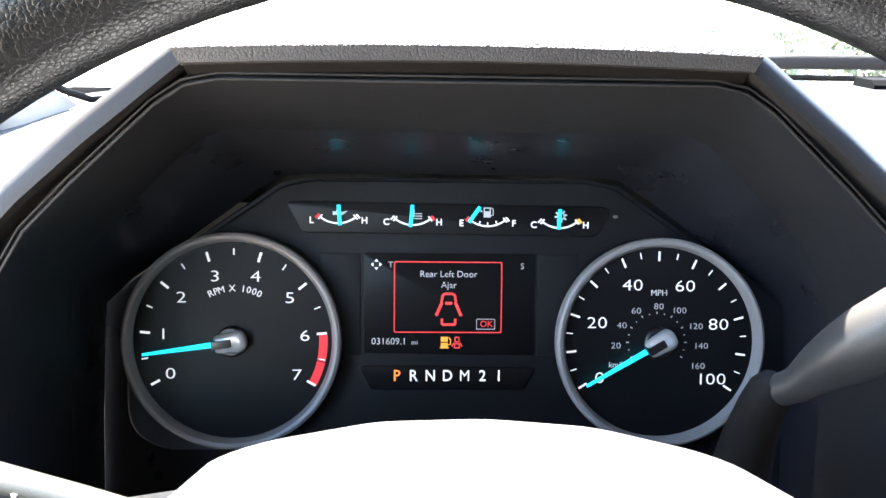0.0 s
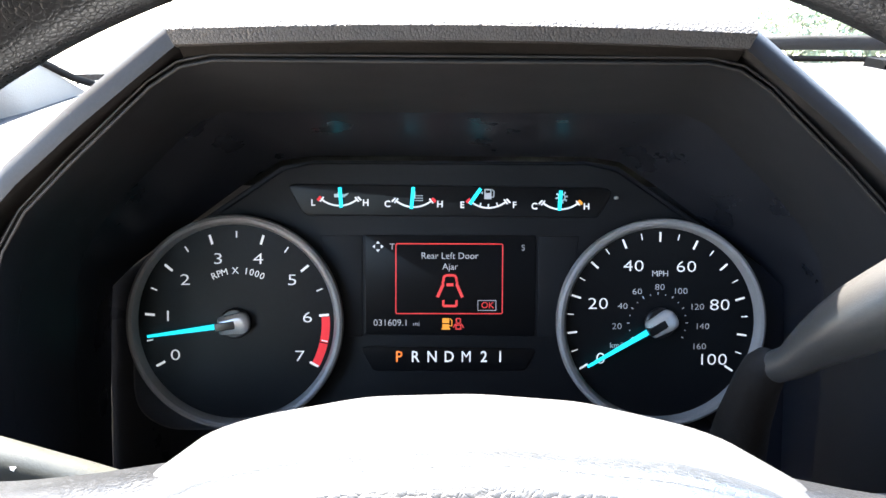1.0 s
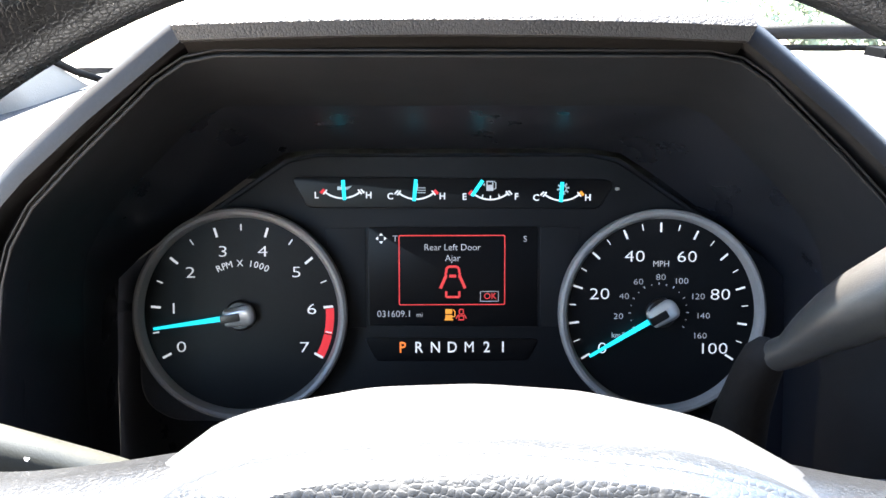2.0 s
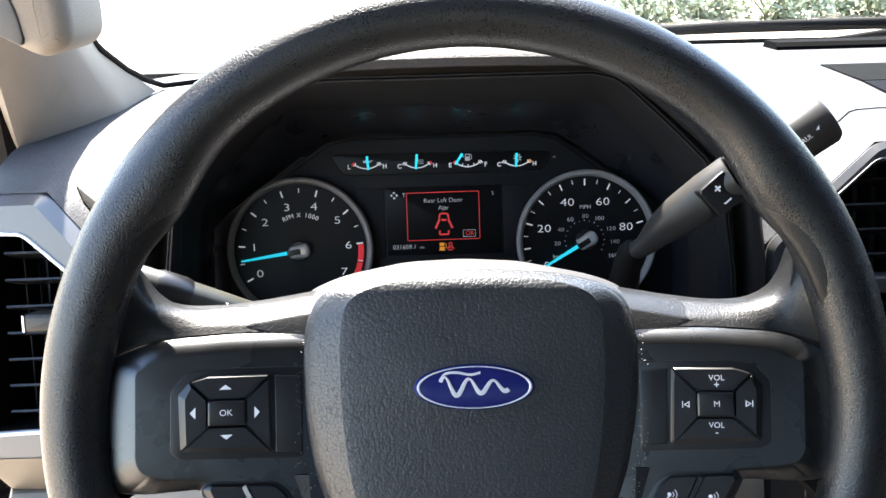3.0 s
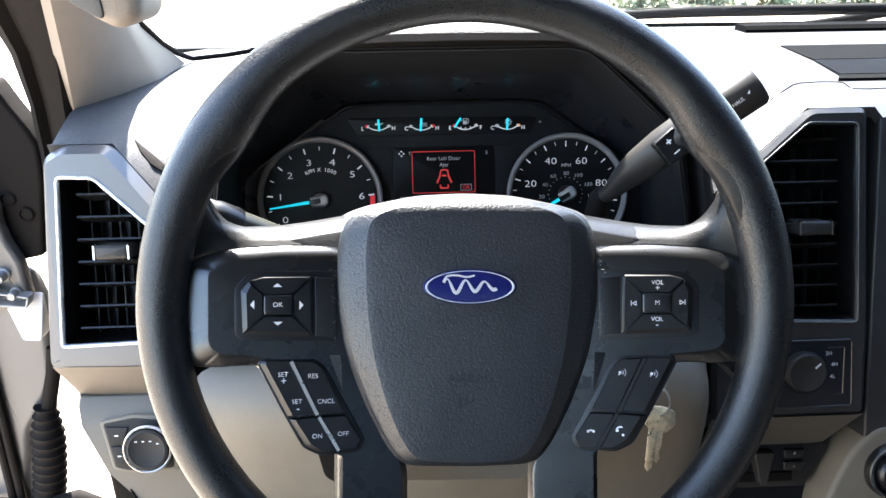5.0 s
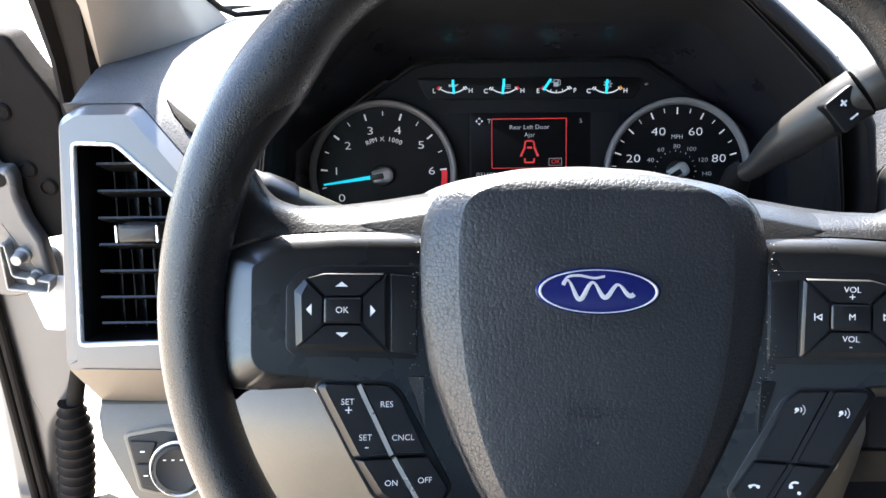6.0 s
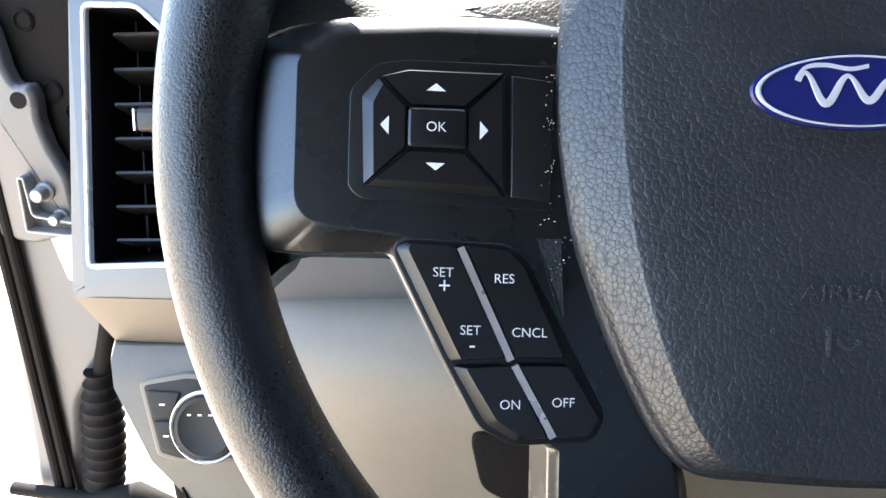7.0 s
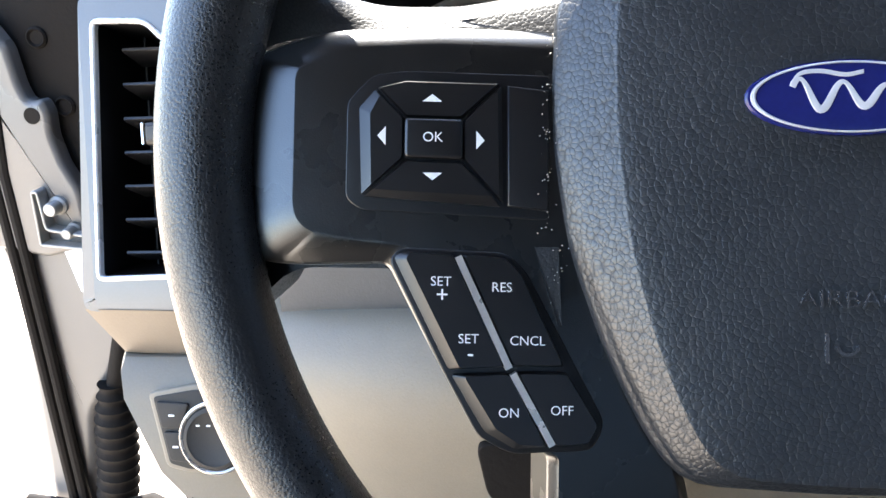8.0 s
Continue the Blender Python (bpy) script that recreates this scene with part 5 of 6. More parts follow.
        for i, (body, k) in enumerate(keys):
            top = offset(k, 0.45)
            if i in (0, 2):
                # the outer keys fall away towards the rim
                slant = {0: (0, 4), 2: (0, 4)}[i]
                top = [(x + (2.6 if j in slant else 0.0), y + (0.6 if i == 2 and j == 4 else 0.0)) for j, (x, y) in enumerate(top)]
                top[1 if i == 0 else 3] = (top[1 if i == 0 else 3][0] + (1.6 if i == 0 else 1.2), top[1 if i == 0 else 3][1] + (0 if i == 0 else 0.9))
            key = part("lower_key", slope_key(rounded(flip(k), 1.0, 3), rounded(flip(top), 1.0, 3), -2, 1.3, 2.6), BUTTON, bez, "matt black lower spoke key", sharp=24)
            if s < 0:
                marks = {"SET": (("SET", -106.4, -34.6, 2.6), ("+", -106.0, -38.4, 4.4), ("SET", -98.6, -50.2, 2.6), ("-", -98.0, -54.0, 4.4)),
                         "RES": (("RES", -89.6, -36.0, 2.6), ("CNCL", -82.3, -50.6, 2.6)), "ON": (("ON", -87.2, -70.3, 2.6),), "OFF": (("OFF", -72.5, -69.6, 2.6),)}[body]
                for word, x, y, size in marks:
                    words("key_word", word, x, y, size, 2.65, PRINT, key, bold=-0.03)
            else:
                cx, cy = ((107.3, -36), (89.5, -35.5), (87.8, -70.3), (71, -70.3))[i]
                bm = B()
                if i < 2:
                    for d in (-1.6, 0.2, 1.6):
                        ring_arc(bm, cx - 1, cy, abs(d) + 0.9, abs(d) + 1.3, -50, 50, 2.4, 2.7, 8)
                    lathe(bm, (cx - 1.6, cy), [(0.9, 2.4), (0.9, 2.7), (0.05, 2.7)], 12)
                    bar(bm, (cx - 2.6, cy - 1.6), (cx - 1.2, cy - 0.4), 0.5, 2.4, 2.7)
                else:
                    t0 = 35 if i == 2 else -55
                    ring_arc(bm, cx, cy + (1.2 if i == 2 else -1.2), 1.7, 2.6, 90 + t0 - 70, 90 + t0 + 70, 2.4, 2.7, 10) if i == 2 else ring_arc(bm, cx, cy - 1.0, 1.6, 2.5, 25, 155, 2.4, 2.7, 10)
                    for a in ((-1.8, 0.4), (1.8, 0.4)):
                        lathe(bm, (cx + a[0] * 0.9, cy + (a[1] if i == 3 else a[0] * -0.7)), [(0.8, 2.4), (0.8, 2.75), (0.05, 2.75)], 10)
                part("phone_mark", bm, PRINT, key)
        for a, b in (((-101.8, -27.6), (-87.2, -58.2)), ((-86.2, -59.6), (-75.0, -79.2))):
            bm = B()
            bar(bm, (a[0] * -s, a[1]) if s > 0 else a, (b[0] * -s, b[1]) if s > 0 else b, 2.0, -1, 2.45)
            part("key_strip", bm, SATIN if s < 0 else BUTTON, bez, "bright strip" if s < 0 else "")
        bm = B()
        corner = flip([(-80.0, -24.5), (-73.6, -24.5), (-72.4, -46.5), (-73.4, -46.5)])
        skin(bm, [[(x, y, -7) for x, y in corner], [(x, y, 0.9 if abs(x) < 76 else -0.4) for x, y in corner]])
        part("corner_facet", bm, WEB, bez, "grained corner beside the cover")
        rnd = random.Random(7 + s)
        bm = B()
        for k in range(70):
            y = rnd.uniform(-40, 36)
            x = -77.0 + rnd.gauss(0.0, 1.4) + (3.0 if y < -22 else 0.0)
            d = rnd.uniform(0.06, 0.2)
            lathe(bm, (x if s < 0 else -x, y), [(d, 0.2), (d, 0.75 + d), (0.02, 0.8 + 1.5 * d)], 5)
        dust = part("dust", bm, DUST, bez, "pale dust specks in the gap")
        dust["kind"] = "stuff"
    return sw


# ---- column, stalks, keys ----
def build_column():
    col = thing("steering_column", WHEEL, "grey steering column shroud behind the wheel", "steering column")
    bm = B()
    rings = []
    for w, hw, top, bot in ((-84, 62, 36, -118), (-110, 66, 40, -120), (-180, 72, 30, -110), (-230, 74, 20, -100)):
        rings.append([(x, y, w) for x, y in rounded([(-hw, bot + 20), (-hw * 0.75, bot), (hw * 0.75, bot), (hw, bot + 20), (hw, top - 12), (hw * 0.7, top), (-hw * 0.7, top), (-hw, top - 12)], 12, 3)])
    skin(bm, rings)
    part("shroud", bm, GREY_TRIM, col, "pale grey column shroud")
    bm = B()
    lathe(bm, (0, 0), [(40, -90), (40, -70), (30, -58), (0.1, -58)], 32)
    part("collar", bm, RUBBER, col)
    return col


def build_shift_lever():
    st = thing("shift_lever", pose(-0.006, -0.009, 0.0065), "black column gear lever with a thumb rocker", "gear lever")
    bm = B()
    pts = [(0.1105, 0.157, 1.3945), (0.1135, 0.1545, 1.3985), (0.1185, 0.151, 1.4028), (0.1245, 0.1475, 1.4115), (0.130, 0.1445, 1.418), (0.136, 0.1415, 1.4245), (0.1505, 0.1345, 1.4390), (0.1635, 0.131, 1.4500)]
    # the root of the arm lies deeper behind the wheel
    deeper = lambda p: tuple(Vector(p) + Vector((0.0058, 0.010, -0.0040)) * min(1.0, max(0.0, (0.1525 - p[0]) / 0.042)))  # noqa: E731
    pts = [deeper(p) for p in pts]
    tube(bm, pts, [0.0052, 0.0058, 0.0064, 0.0088, 0.0108, 0.0122, 0.0133, 0.0138], 24)
    part("arm", bm, STALK, st, "", 1.0, 60)
    bm = B()
    tube(bm, [deeper(p) for p in [(0.1135, 0.1548, 1.4035), (0.1128, 0.1553, 1.4018), (0.1118, 0.1565, 1.3975), (0.1108, 0.159, 1.390), (0.1105, 0.165, 1.372), (0.110, 0.168, 1.350), (0.109, 0.17, 1.33)]], [0.002, 0.0058, 0.0080, 0.0086, 0.0100, 0.012, 0.012], 20)
    part("boot", bm, RUBBER, st, "black rubber boot", 1.0, 60)
    bm = B()
    tube(bm, [(0.1638, 0.1310, 1.4503), (0.1656, 0.1308, 1.4516), (0.167, 0.1305, 1.4527), (0.184, 0.1290, 1.4650), (0.2078, 0.1270, 1.4822), (0.2098, 0.1268, 1.4837)], [0.0130, 0.0134, 0.0142, 0.0144, 0.0144, 0.0126], 24)
    part("grip", bm, STALK, st, "black end grip", 1.0, 50)
    m = Matrix.Translation((0.1525, 0.1203, 1.4435)) @ Matrix.Rotation(radians(90 - 15), 4, "X") @ Matrix.Rotation(radians(40), 4, "Z")
    rk = part("rocker", prism(B(), rounded([(-9.2, -9.6), (9.2, -9.6), (9.2, 9.6), (-9.2, 9.6)], 2.5), -8, 1.3, 0.9), BUTTON, st, "thumb rocker")
    rk.matrix_basis = m
    words("rocker_sign", "+", 0, 3.6, 5.5, 1.35, PRINT, rk, bold=0.2)
    part("rocker_sign", box(B(), -2.4, 2.4, -5.6, -4.6, 1.2, 1.45), PRINT, rk)
    m = Matrix.Translation((0.1955, 0.1130, 1.4765)) @ Matrix.Rotation(radians(90 - 15), 4, "X") @ Matrix.Rotation(radians(36), 4, "Z")
    tag = part("end_print", prism(B(), [(3.4, 1.2), (7.0, 3.2), (7.0, -0.8)], -0.6, 0.35, 0), PRINT, st)
    tag.matrix_basis = m
    words("end_word", "HAUL", -4.5, 0.4, 2.5, 0.3, PRINT, tag, bold=-0.03)
    return st


def build_signal_lever():
    st = thing("signal_lever", WORLD, "black turn signal lever behind the wheel", "signal lever")
    a, b = Vector((-0.05, 0.115, 1.355)), Vector((-0.178, 0.072, 1.431))
    at = lambda k: tuple(a + (b - a) * k)  # noqa: E731
    bm = B()
    tube(bm, [at(k) for k in (0, 0.3, 0.5, 0.7, 0.97, 1.0)], [0.008, 0.008, 0.009, 0.0095, 0.0095, 0.007], 20)
    arm = part("arm", bm, SIGNAL, st, "", 1.0, 50)
    bm = B()
    tube(bm, [at(k) for k in (0.74, 0.76, 0.84, 0.86)], [0.0098, 0.0106, 0.0106, 0.0098], 20)
    part("wiper_ring", bm, BUTTON, arm, "", 1.0, 50)
    for k in (0.6, 0.9):
        p = a + (b - a) * k + Vector((0, -0.006, 0.0075))
        bm = B()
        tube(bm, [p - Vector((0.003, 0, -0.0012)), p + Vector((0.003, 0, -0.0012))], 0.0008, 6)
        part("print_bar", bm, PRINT, arm, "", 1.0)
    return st


def build_keys():
    k = thing("key_set", pose(0.1335, 0.052, 1.2690, 82, 0, -20) @ Matrix.Scale(0.84, 4), "worn metal keys hanging from the ignition", "keys")
    bm = B()
    head = rounded([(-11, 12), (-9, -2), (-4, -8), (6, -8), (13, 0), (12, 12), (4, 15)], 2.5, 3)
    prism(bm, head, -1.1, 1.1, 0.4)
    prism(bm, [(-5, -7), (-5, -42), (-2.6, -46), (0.6, -42), (1.6, -36), (0.6, -30), (1.8, -24), (2.4, -7)], -0.9, 0.9, 0.3)
    part("key", bm, BRASS, k, "cut nickel key")
    bm = B()
    prism(bm, [(x + 3, y - 2) for x, y in head], -4.2, -2.4, 0.4)
    prism(bm, [(1, -8), (2, -36), (4, -39), (6.4, -34), (5.4, -28), (7, -22), (7, -8)], -4.0, -2.6, 0.3)
    part("key", bm, BRASS, k, "second cut key")
    bm = B()
    pts = [(2 + 8 * math.sin(a), 18 + 12 * math.cos(a), 2.5 * math.sin(a)) for a in [2 * math.pi * j / 24 for j in range(25)]]
    tube(bm, pts, 0.9, 8)
    part("ring", bm, STEEL, k, "split ring")
    bm = B()
    tube(bm, [(3, 28, 0), (5, 36, -2), (4, 46, -6), (0, 52, -14)], 1.5, 8)
    prism(bm, rounded([(-3, 34), (5, 33), (6, 50), (-1, 52)], 2), -7, -4, 0.5)
    part("ignition_key", bm, STEEL, k)
    return k


# ---- cab ----
def build_pillar():
    p = thing("windshield_pillar", WORLD, "pale grey windshield pillar trim with a black door seal", "pillar trim", kind="structure")
    left = [(-0.350, 0.365, 1.415), (-0.348, 0.355, 1.43), (-0.335, 0.32, 1.49), (-0.318, 0.27, 1.57), (-0.30, 0.05, 1.80), (-0.29, -0.10, 1.96)]
    right = [(-0.300, 0.60, 1.42), (-0.297, 0.575, 1.443), (-0.303, 0.445, 1.501), (-0.300, 0.385, 1.575), (-0.27, 0.16, 1.80), (-0.25, 0.0, 1.96)]
    bm = B()
    rings = []
    for a, c in zip(left, right):
        a, c = Vector(a), Vector(c)
        d = c - a
        n = Vector((0.10, -0.03, 0.05))
        rings.append([a + Vector((-0.03, 0.02, 0)), a, a + d * 0.08 + n * 0.12, a + d * 0.25 + n * 0.24, a + d * 0.45 + n * 0.27, a + d * 0.55 + n * 0.24, c, c + Vector((-0.08, 0.01, 0))])
    skin(bm, rings)
    part("trim", bm, PILLAR, p, "", 1.0, 40)
    bm = B()
    rings = []
    for x0, x1, y, z in ((-0.405, -0.352, 0.36, 1.20), (-0.392, -0.350, 0.36, 1.39), (-0.389, -0.347, 0.352, 1.44), (-0.389, -0.338, 0.335, 1.49), (-0.396, -0.322, 0.285, 1.57), (-0.40, -0.31, 0.07, 1.80), (-0.40, -0.30, -0.08, 1.96)):
        w = x1 - x0
        rings.append([(x0, y + 0.03, z), (x0, y + 0.004, z), (x0 + 0.2 * w, y - 0.006, z), (x0 + 0.35 * w, y + 0.002, z), (x0 + 0.5 * w, y - 0.004, z), (x1 - 0.006, y - 0.008, z), (x1, y + 0.004, z), (x1, y + 0.03, z)])
    skin(bm, rings)
    part("door_seal", bm, RUBBER, p, "dark brown rubber door seal", 1.0, 40)
    return p


def build_grab_handle():
    f = frame_of(0, 0.158, 0, 0)
    g = thing("grab_handle", f, "pale moulded grab handle with a grey inset on the pillar", "grab handle")
    outline = [(-0.275, 1.568), (-0.264, 1.553), (-0.257, 1.543), (-0.242, 1.533), (-0.23, 1.527), (-0.218, 1.531), (-0.212, 1.538), (-0.211, 1.552), (-0.212, 1.567), (-0.215, 1.591)]
    top = [(outline[0][0] - 0.02, 1.70), (outline[-1][0] - 0.01, 1.70)]
    shape = rounded([top[0]] + outline + [top[1]], 0.006)
    part("grip", prism(B(), shape, -0.055, 0.0, 0.010), PILLAR, g, "", 1.0, 60)
    inset = rounded([(-0.267, 1.567), (-0.261, 1.552), (-0.256, 1.545), (-0.241, 1.536), (-0.238, 1.535), (-0.236, 1.538), (-0.237, 1.55), (-0.241, 1.567)], 0.003)
    part("inset", prism(B(), inset, -0.02, 0.0012, 0.001), TRIM_GREY_DARK, g, "smooth grey inset", 1.0)
    bm = B()
    tube(bm, [(-0.255, 1.60, -0.05), (-0.285, 1.61, -0.10), (-0.315, 1.62, -0.18)], 0.02, 16)
    part("mount", bm, PILLAR, g, "", 1.0, 60)
    return g


def build_shell():
    """Roof, floor, rear and sides, all unseen: plain, close the cab and shape its light."""
    for name, span, mat, label, cat in (
        ("ceiling", (-0.42, 1.25, -1.90, 0.02, 1.97, 2.02), CLOTH, "unseen near-black roof lining that cuts bounce light", "ceiling"),
        ("floor", (-0.42, 1.25, -1.90, 0.72, 0.83, 0.88), CARPET, "dark carpeted cab floor", "floor"),
        ("wall_rear_lower", (-0.42, 1.25, -1.90, -1.85, 0.83, 1.48), DARK_CLOTH, "dark cab back wall below the rear window", "wall"),
        ("wall_rear_upper", (-0.42, 1.25, -1.90, -1.85, 1.88, 2.02), DARK_CLOTH, "dark cab back wall above the rear window", "wall"),
        ("wall_rear_side", (-0.42, -0.20, -1.90, -1.85, 1.48, 1.88), DARK_CLOTH, "dark cab back wall beside the rear window", "wall"),
        ("wall_far_side", (1.20, 1.25, -1.90, 0.72, 0.83, 1.36), DARK_CLOTH, "dark passenger side wall below the windows", "wall"),
        ("wall_far_side_upper", (1.20, 1.25, -1.90, 0.72, 1.86, 2.02), DARK_CLOTH, "dark passenger side wall above the windows", "wall"),
        ("wall_far_side_rear", (1.20, 1.25, -1.90, -0.25, 1.36, 1.86), DARK_CLOTH, "unseen dark wall added to narrow the passenger side opening", "wall"),
        ("wall_near_side", (-0.44, -0.40, -1.90, -0.60, 0.83, 1.36), DARK_CLOTH, "unseen dark wall, raised to cut light from the open rear door", "wall"),
        ("wall_near_side_upper", (-0.44, -0.40, -1.90, -0.60, 1.90, 2.02), DARK_CLOTH, "dark side wall above the rear door opening", "wall"),
        ("wall_near_side_pillar", (-0.44, -0.40, -0.72, -0.60, 1.36, 1.90), DARK_CLOTH, "dark pillar between the door openings", "wall"),
        ("wall_near_side_rear", (-0.44, -0.40, -1.90, -1.55, 1.36, 1.90), DARK_CLOTH, "dark side wall behind the rear door opening", "wall"),
    ):
        tagged(part(name, box(B(), *span), mat, None, "", 1.0), label, cat, kind="structure")
    w = thing("rear_window", WORLD, "unseen rear cab window, darkened to limit the fill light", "window", kind="structure")
    part("pane", box(B(), -0.20, 1.20, -1.878, -1.874, 1.48, 1.88), PRIVACY, w, "dark glass that holds back fill light", 1.0)
    # added pane, out of view, that only dims light from the right
    w = thing("passenger_dimmer", WORLD, "unseen dark pane added to dim the passenger side", "window", kind="structure")
    part("pane", box(B(), 1.222, 1.226, -0.25, 0.72, 1.36, 1.86), SIDE_DIMMER, w, "dark glass that holds back fill light", 1.0)


def build_windshield():
    w = thing("windshield", WORLD, "clear raked windshield with a black edge seal", "windshield", kind="structure")
    base = [(-0.300, 0.38, 1.545), (-0.302, 0.445, 1.503), (-0.300, 0.50, 1.477), (-0.297, 0.55, 1.4585), (-0.291, 0.583, 1.448), (-0.255, 0.615, 1.4475), (-0.18, 0.63, 1.457), (0.0, 0.69, 1.460), (0.3, 0.73, 1.4625), (0.7, 0.72, 1.462), (1.1, 0.62, 1.46)]
    bm = B()
    tube(bm, base, 0.0032, 8, 0.7)
    part("seal", bm, RUBBER, w, "black rubber seal", 1.0, 60)
    bm = B()
    low = [(-0.36, 0.56, 1.45), (-0.18, 0.65, 1.45), (0.0, 0.70, 1.45), (0.3, 0.74, 1.45), (0.7, 0.73, 1.45), (1.15, 0.62, 1.45)]
    high = [(-0.34, 0.0, 1.99), (-0.18, 0.02, 2.0), (0.0, 0.03, 2.0), (0.3, 0.05, 2.0), (0.7, 0.05, 2.0), (1.15, 0.0, 1.99)]
    skin(bm, [low, high], False, False, False)
    pane = part("pane", bm, GLASS, w, "clear glass", 1.0)
    pane.visible_shadow = False
    return w


def build_front_end():
    h = thing("engine_hood", WORLD, "white painted truck hood beyond the windshield", "car hood")
    bm = B()
    rows = []
    for y, z in ((0.86, 1.40), (0.90, 1.425), (1.2, 1.41), (1.6, 1.375), (1.95, 1.31), (2.05, 1.20)):
        rows.append([(x, y - 0.05 * ((x - 0.42) / 0.8) ** 2, z - 0.04 * ((x - 0.42) / 0.8) ** 2) for x in (-0.42, -0.2, 0.1, 0.42, 0.74, 1.0, 1.26)])
    skin(bm, rows, False, False, False)
    part("panel", bm, WHITE_BODY, h, "", 1.0, 60)
    c = thing("cowl", WORLD, "black plastic cowl with a wiper arm below the windshield", "cowl")
    bm = B()
    skin(bm, [[(x, 0.70, 1.445), (x, 0.78, 1.438), (x, 0.88, 1.415), (x, 0.88, 1.38), (x, 0.70, 1.38)] for x in (-0.36, 0.3, 1.2)])
    part("cover", bm, RUBBER, c, "", 1.0)
    bm = B()
    tube(bm, [(0.15, 0.775, 1.468), (0.4, 0.78, 1.475), (0.7, 0.775, 1.476), (0.92, 0.76, 1.470)], [0.005, 0.008, 0.008, 0.005], 8)
    tube(bm, [(0.55, 0.79, 1.45), (0.75, 0.80, 1.475), (1.0, 0.79, 1.482), (1.15, 0.78, 1.47)], [0.007, 0.006, 0.005, 0.005], 8)
    part("wiper", bm, RUBBER, c, "black wiper arm and blade", 1.0, 60)


def build_door_side():
    d = thing("open_door", frame_of(0, 0.36, 0, 0), "white open truck door edge with black liner, hinge and wiring boot", "car door")
    liner = [(-0.62, 1.47), (-0.424, 1.462), (-0.412, 1.439), (-0.400, 1.419), (-0.391, 1.40), (-0.393, 1.365), (-0.407, 1.284), (-0.436, 1.279), (-0.46, 1.25), (-0.62, 1.27)]
    ln = part("liner", prism(B(), rounded(liner, 0.006), -0.03, 0.0, 0.005), RUBBER, d, "black door liner", 1.0)
    for x, z in ((-0.441, 1.397), (-0.430, 1.346), (-0.415, 1.33)):
        part("plug", lathe(B(), (x, z), [(0.008, -0.004), (0.008, 0.0015), (0.0065, 0.003), (0.005, 0.001), (0.0002, 0.001)], 20), RUBBER, ln, "", 1.0)
    arm = [(-0.51, 1.42), (-0.470, 1.415), (-0.456, 1.393), (-0.453, 1.365), (-0.449, 1.353), (-0.438, 1.354), (-0.4345, 1.344), (-0.436, 1.327), (-0.432, 1.306), (-0.423, 1.284), (-0.421, 1.24), (-0.46, 1.23), (-0.51, 1.24)]
    hg = part("hinge_arm", prism(B(), rounded(arm, 0.004), 0.004, 0.018, 0.005), WHITE_BODY, d, "white painted hinge arm", 1.0)
    # black disc set on the arm for the dark inside of its hole
    part("hole_shade", lathe(B(), (-0.447, 1.3425), [(0.0062, 0.010), (0.0062, 0.0186), (0.0002, 0.0186)], 20), RUBBER, hg, "", 1.0)
    br = part("bracket", band(B(), rounded([(-0.457, 1.244), (-0.420, 1.240), (-0.416, 1.252), (-0.448, 1.258), (-0.449, 1.288), (-0.455, 1.288)], 0.003), offset(rounded([(-0.457, 1.244), (-0.420, 1.240), (-0.416, 1.252), (-0.448, 1.258), (-0.449, 1.288), (-0.455, 1.288)], 0.003), 0.002), 0.016, 0.030, 0.0006), STEEL, hg, "plated steel bracket", 1.0)
    for x, z, r in ((-0.441, 1.2735, 0.0075), (-0.432, 1.254, 0.006)):
        bm = B()
        lathe(bm, (x, z), [(r, 0.014), (r, 0.021), (r * 0.75, 0.0225), (r * 0.72, 0.031), (r * 0.6, 0.0325), (0.0002, 0.0325)], 6 * 2)
        part("bolt", bm, STEEL, br, "hexagon bolt", 1.0)
    edge = [(-0.52, 1.30), (-0.47, 1.28), (-0.425, 1.262), (-0.414, 1.21), (-0.420, 1.145), (-0.438, 1.11), (-0.458, 1.085), (-0.474, 1.0), (-0.485, 0.84), (-0.53, 0.84), (-0.515, 1.0), (-0.50, 1.20)]
    part("door_edge", prism(B(), rounded(edge, 0.012), -0.02, 0.010, 0.008), WHITE_BODY, d, "white painted door edge", 1.0)
    for x0, x1, r in ((-0.480, -0.479, 0.0048), (-0.4895, -0.4885, 0.0048)):
        bm = B()
        tube(bm, [(x0 + 0.006, 1.36, 0.016), (x0, 1.30, 0.016), ((x0 + x1) / 2 + 0.001, 1.15, 0.016), (x1, 1.0, 0.016), (x1 - 0.004, 0.84, 0.016)], r, 10)
        part("weatherstrip", bm, RUBBER, d, "black rubber weatherstrip", 1.0)
    # white wedge added as the sunlit patch below the hinge
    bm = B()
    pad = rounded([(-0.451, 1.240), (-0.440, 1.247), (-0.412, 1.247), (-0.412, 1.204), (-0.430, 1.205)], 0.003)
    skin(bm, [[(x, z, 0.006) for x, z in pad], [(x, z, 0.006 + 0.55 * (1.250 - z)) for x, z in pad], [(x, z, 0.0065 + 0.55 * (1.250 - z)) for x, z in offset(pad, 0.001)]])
    part("sun_patch", bm, SUN_PATCH, d, "bright wedge standing in for a sunlit patch of door edge", 1.0, 30)
    bm = B()
    line, rad = [], []
    for k in range(61):
        q = k / 60
        line.append((-0.433 - 0.052 * q + 0.010 * math.sin(q * 3.1), 1.115 - 0.22 * q, 0.012))
        rad.append(0.0165 - 0.006 * max(0, 1 - q * 6) + 0.0018 * math.cos(k * math.pi / 1.5))
    tube(bm, line, rad, 18)
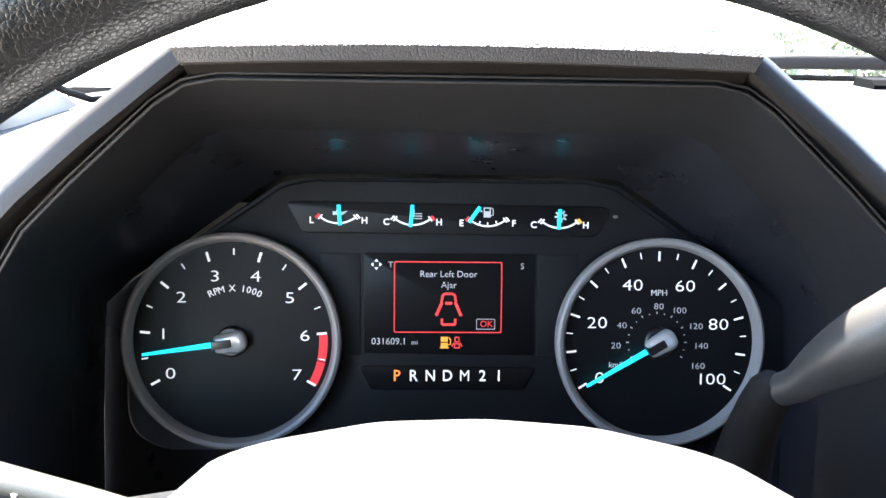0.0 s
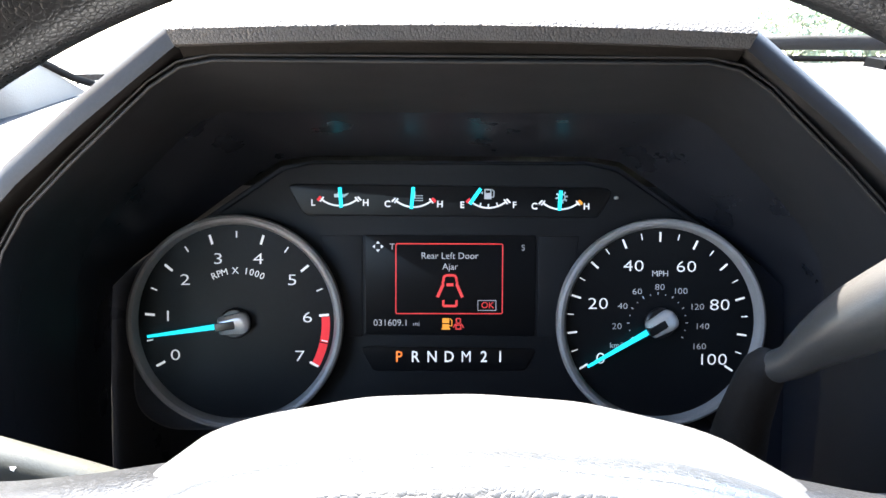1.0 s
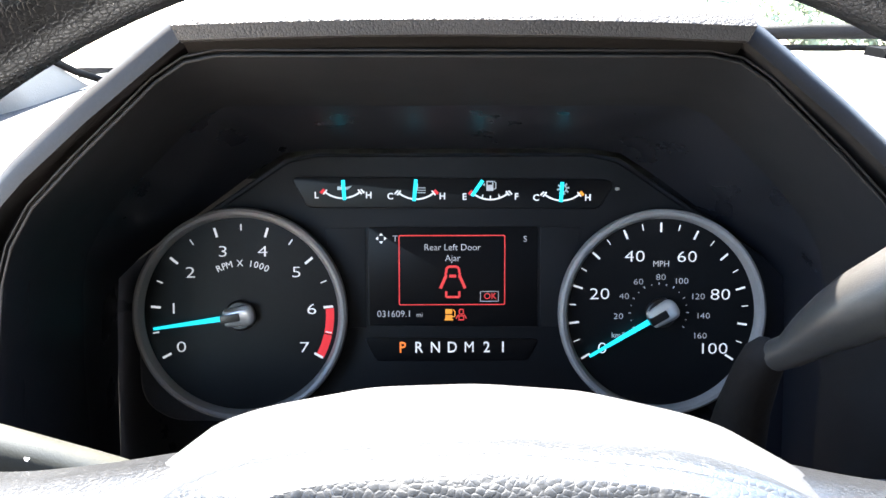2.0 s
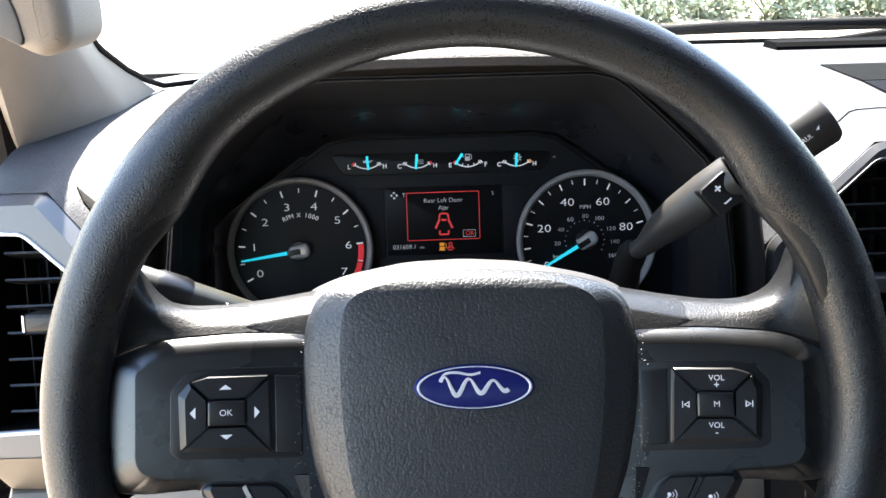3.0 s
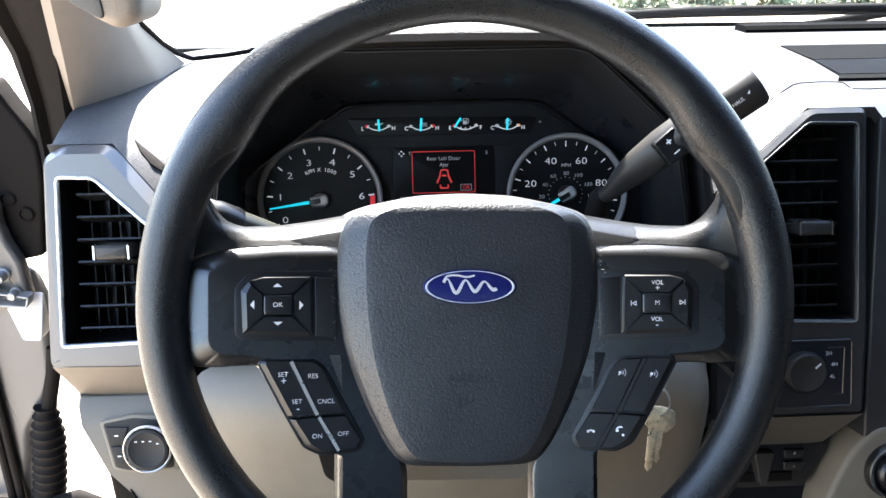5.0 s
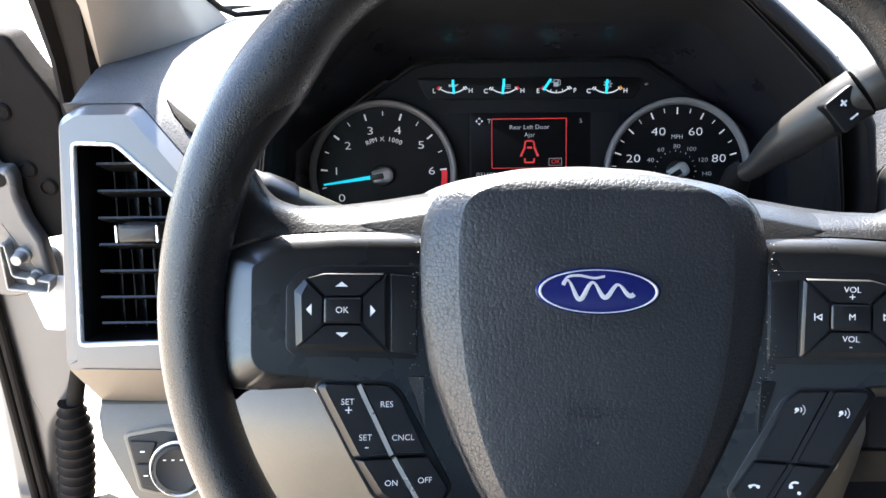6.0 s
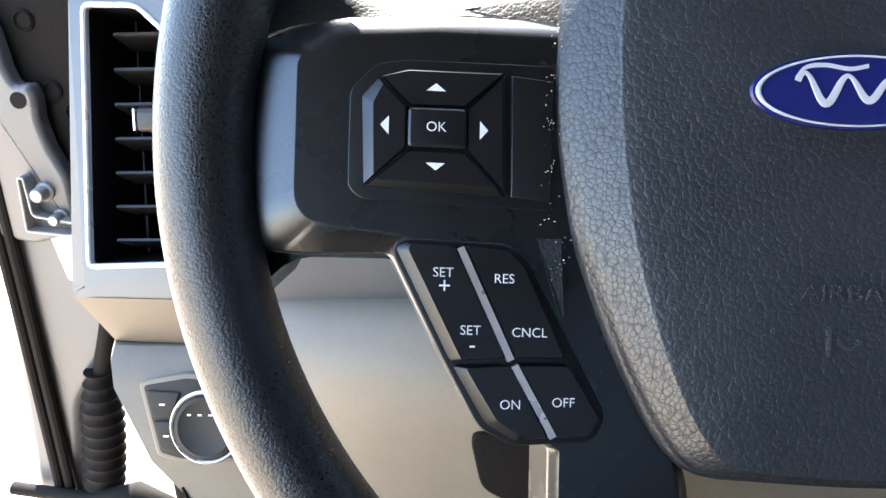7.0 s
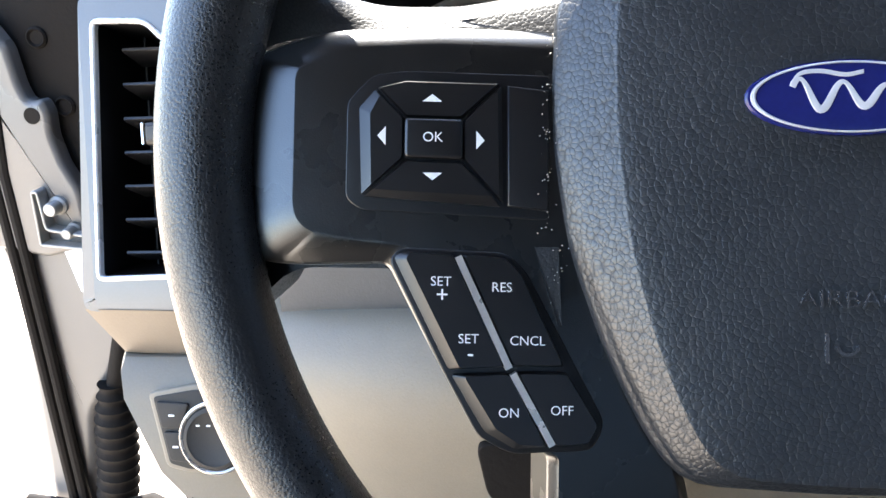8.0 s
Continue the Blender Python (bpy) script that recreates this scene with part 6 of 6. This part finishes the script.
    tube(bm, [(-0.412, 1.185, 0.010), (-0.417, 1.155, 0.012), (-0.428, 1.12, 0.012), (-0.432, 1.10, 0.012)], [0.007, 0.0075, 0.008, 0.008], 12)
    part("wiring_boot", bm, RUBBER, d, "black corrugated wiring boot", 1.0, 60)
    bm = B()
    tube(bm, [(-0.53, 1.0, 0.02), (-0.46, 0.995, 0.025), (-0.43, 1.0, 0.03), (-0.41, 1.004, 0.03), (-0.38, 0.995, 0.03)], [0.006, 0.006, 0.010, 0.012, 0.006], 10)
    part("check_strap", bm, RUBBER, d, "black door check strap", 1.0, 60)
    return d


def build_ground():
    bm = B()
    r, n = 600.0, 48
    skin(bm, [[(a * math.cos(2 * math.pi * k / n), a * math.sin(2 * math.pi * k / n), 0.0) for k in range(n)] for a in (r, 60, 8, 0.5)], False, True)
    g = part("ground", bm, ASPHALT, None, "", 1.0)
    tagged(g, "pale sunlit concrete yard", "ground", kind="structure")


def build_shrub(x, y, wide, high, seed):
    rnd = random.Random(seed)
    sh = thing("shrub", pose(x, y, 0), "grey-green shrub, paled for haze, at the edge of the yard", "shrub", "shrubs beyond the yard")
    bm = B()
    for k in range(7):
        a = rnd.uniform(0, 6.28)
        tube(bm, [(0.05 * math.cos(a), 0.05 * math.sin(a), -0.02), (0.25 * wide * math.cos(a), 0.25 * wide * math.sin(a), high * 0.4), (0.4 * wide * math.cos(a + 0.3), 0.4 * wide * math.sin(a + 0.3), high * 0.8)], [0.03, 0.018, 0.006], 6)
    part("stem", bm, BARK, sh, "", 1.0)
    bm = B()
    clumps = [(rnd.gauss(0, 0.28) * wide, rnd.gauss(0, 0.28) * wide, rnd.uniform(0.12, 1.0) * high, rnd.uniform(0.10, 0.24)) for k in range(26)]
    for cx, cy, cz, r in clumps:
        for k in range(70):
            p = Vector((cx + rnd.gauss(0, r), cy + rnd.gauss(0, r), max(0.03, cz + rnd.gauss(0, r * 0.7))))
            u = Vector((rnd.uniform(-1, 1), rnd.uniform(-1, 1), rnd.uniform(-1, 1))).normalized()
            v = u.orthogonal().normalized()
            q = rnd.uniform(0.05, 0.12)
            bm.faces.new([bm.verts.new(p + o) for o in (u * q, v * q * 0.45, -u * q, -v * q * 0.45)])
    crown = part("crown", bm, HAZE_LEAF, sh, "sparse leaves with gaps", 1.0)
    return sh


for n, (x, y, wide, high) in enumerate(((5.2, 17.6, 1.6, 0.8), (6.6, 18.4, 1.5, 0.9), (7.9, 17.4, 1.7, 1.0), (9.4, 18.2, 1.8, 1.1), (10.8, 17.6, 1.9, 1.0), (12.2, 18.6, 2.0, 1.1), (13.8, 18.8, 2.2, 1.2))):
    build_shrub(x, y, wide, high, 30 + n)
build_ground()
build_shell()
build_front_end()
build_windshield()
build_pillar()
build_grab_handle()
build_door_side()
build_dashboard()
build_binnacle()
vent_panel(-1)
vent_panel(1)
build_light_switch()
build_drive_switch()
build_trailer_control()
build_cluster()
build_column()
build_shift_lever()
build_signal_lever()
build_keys()
build_wheel()
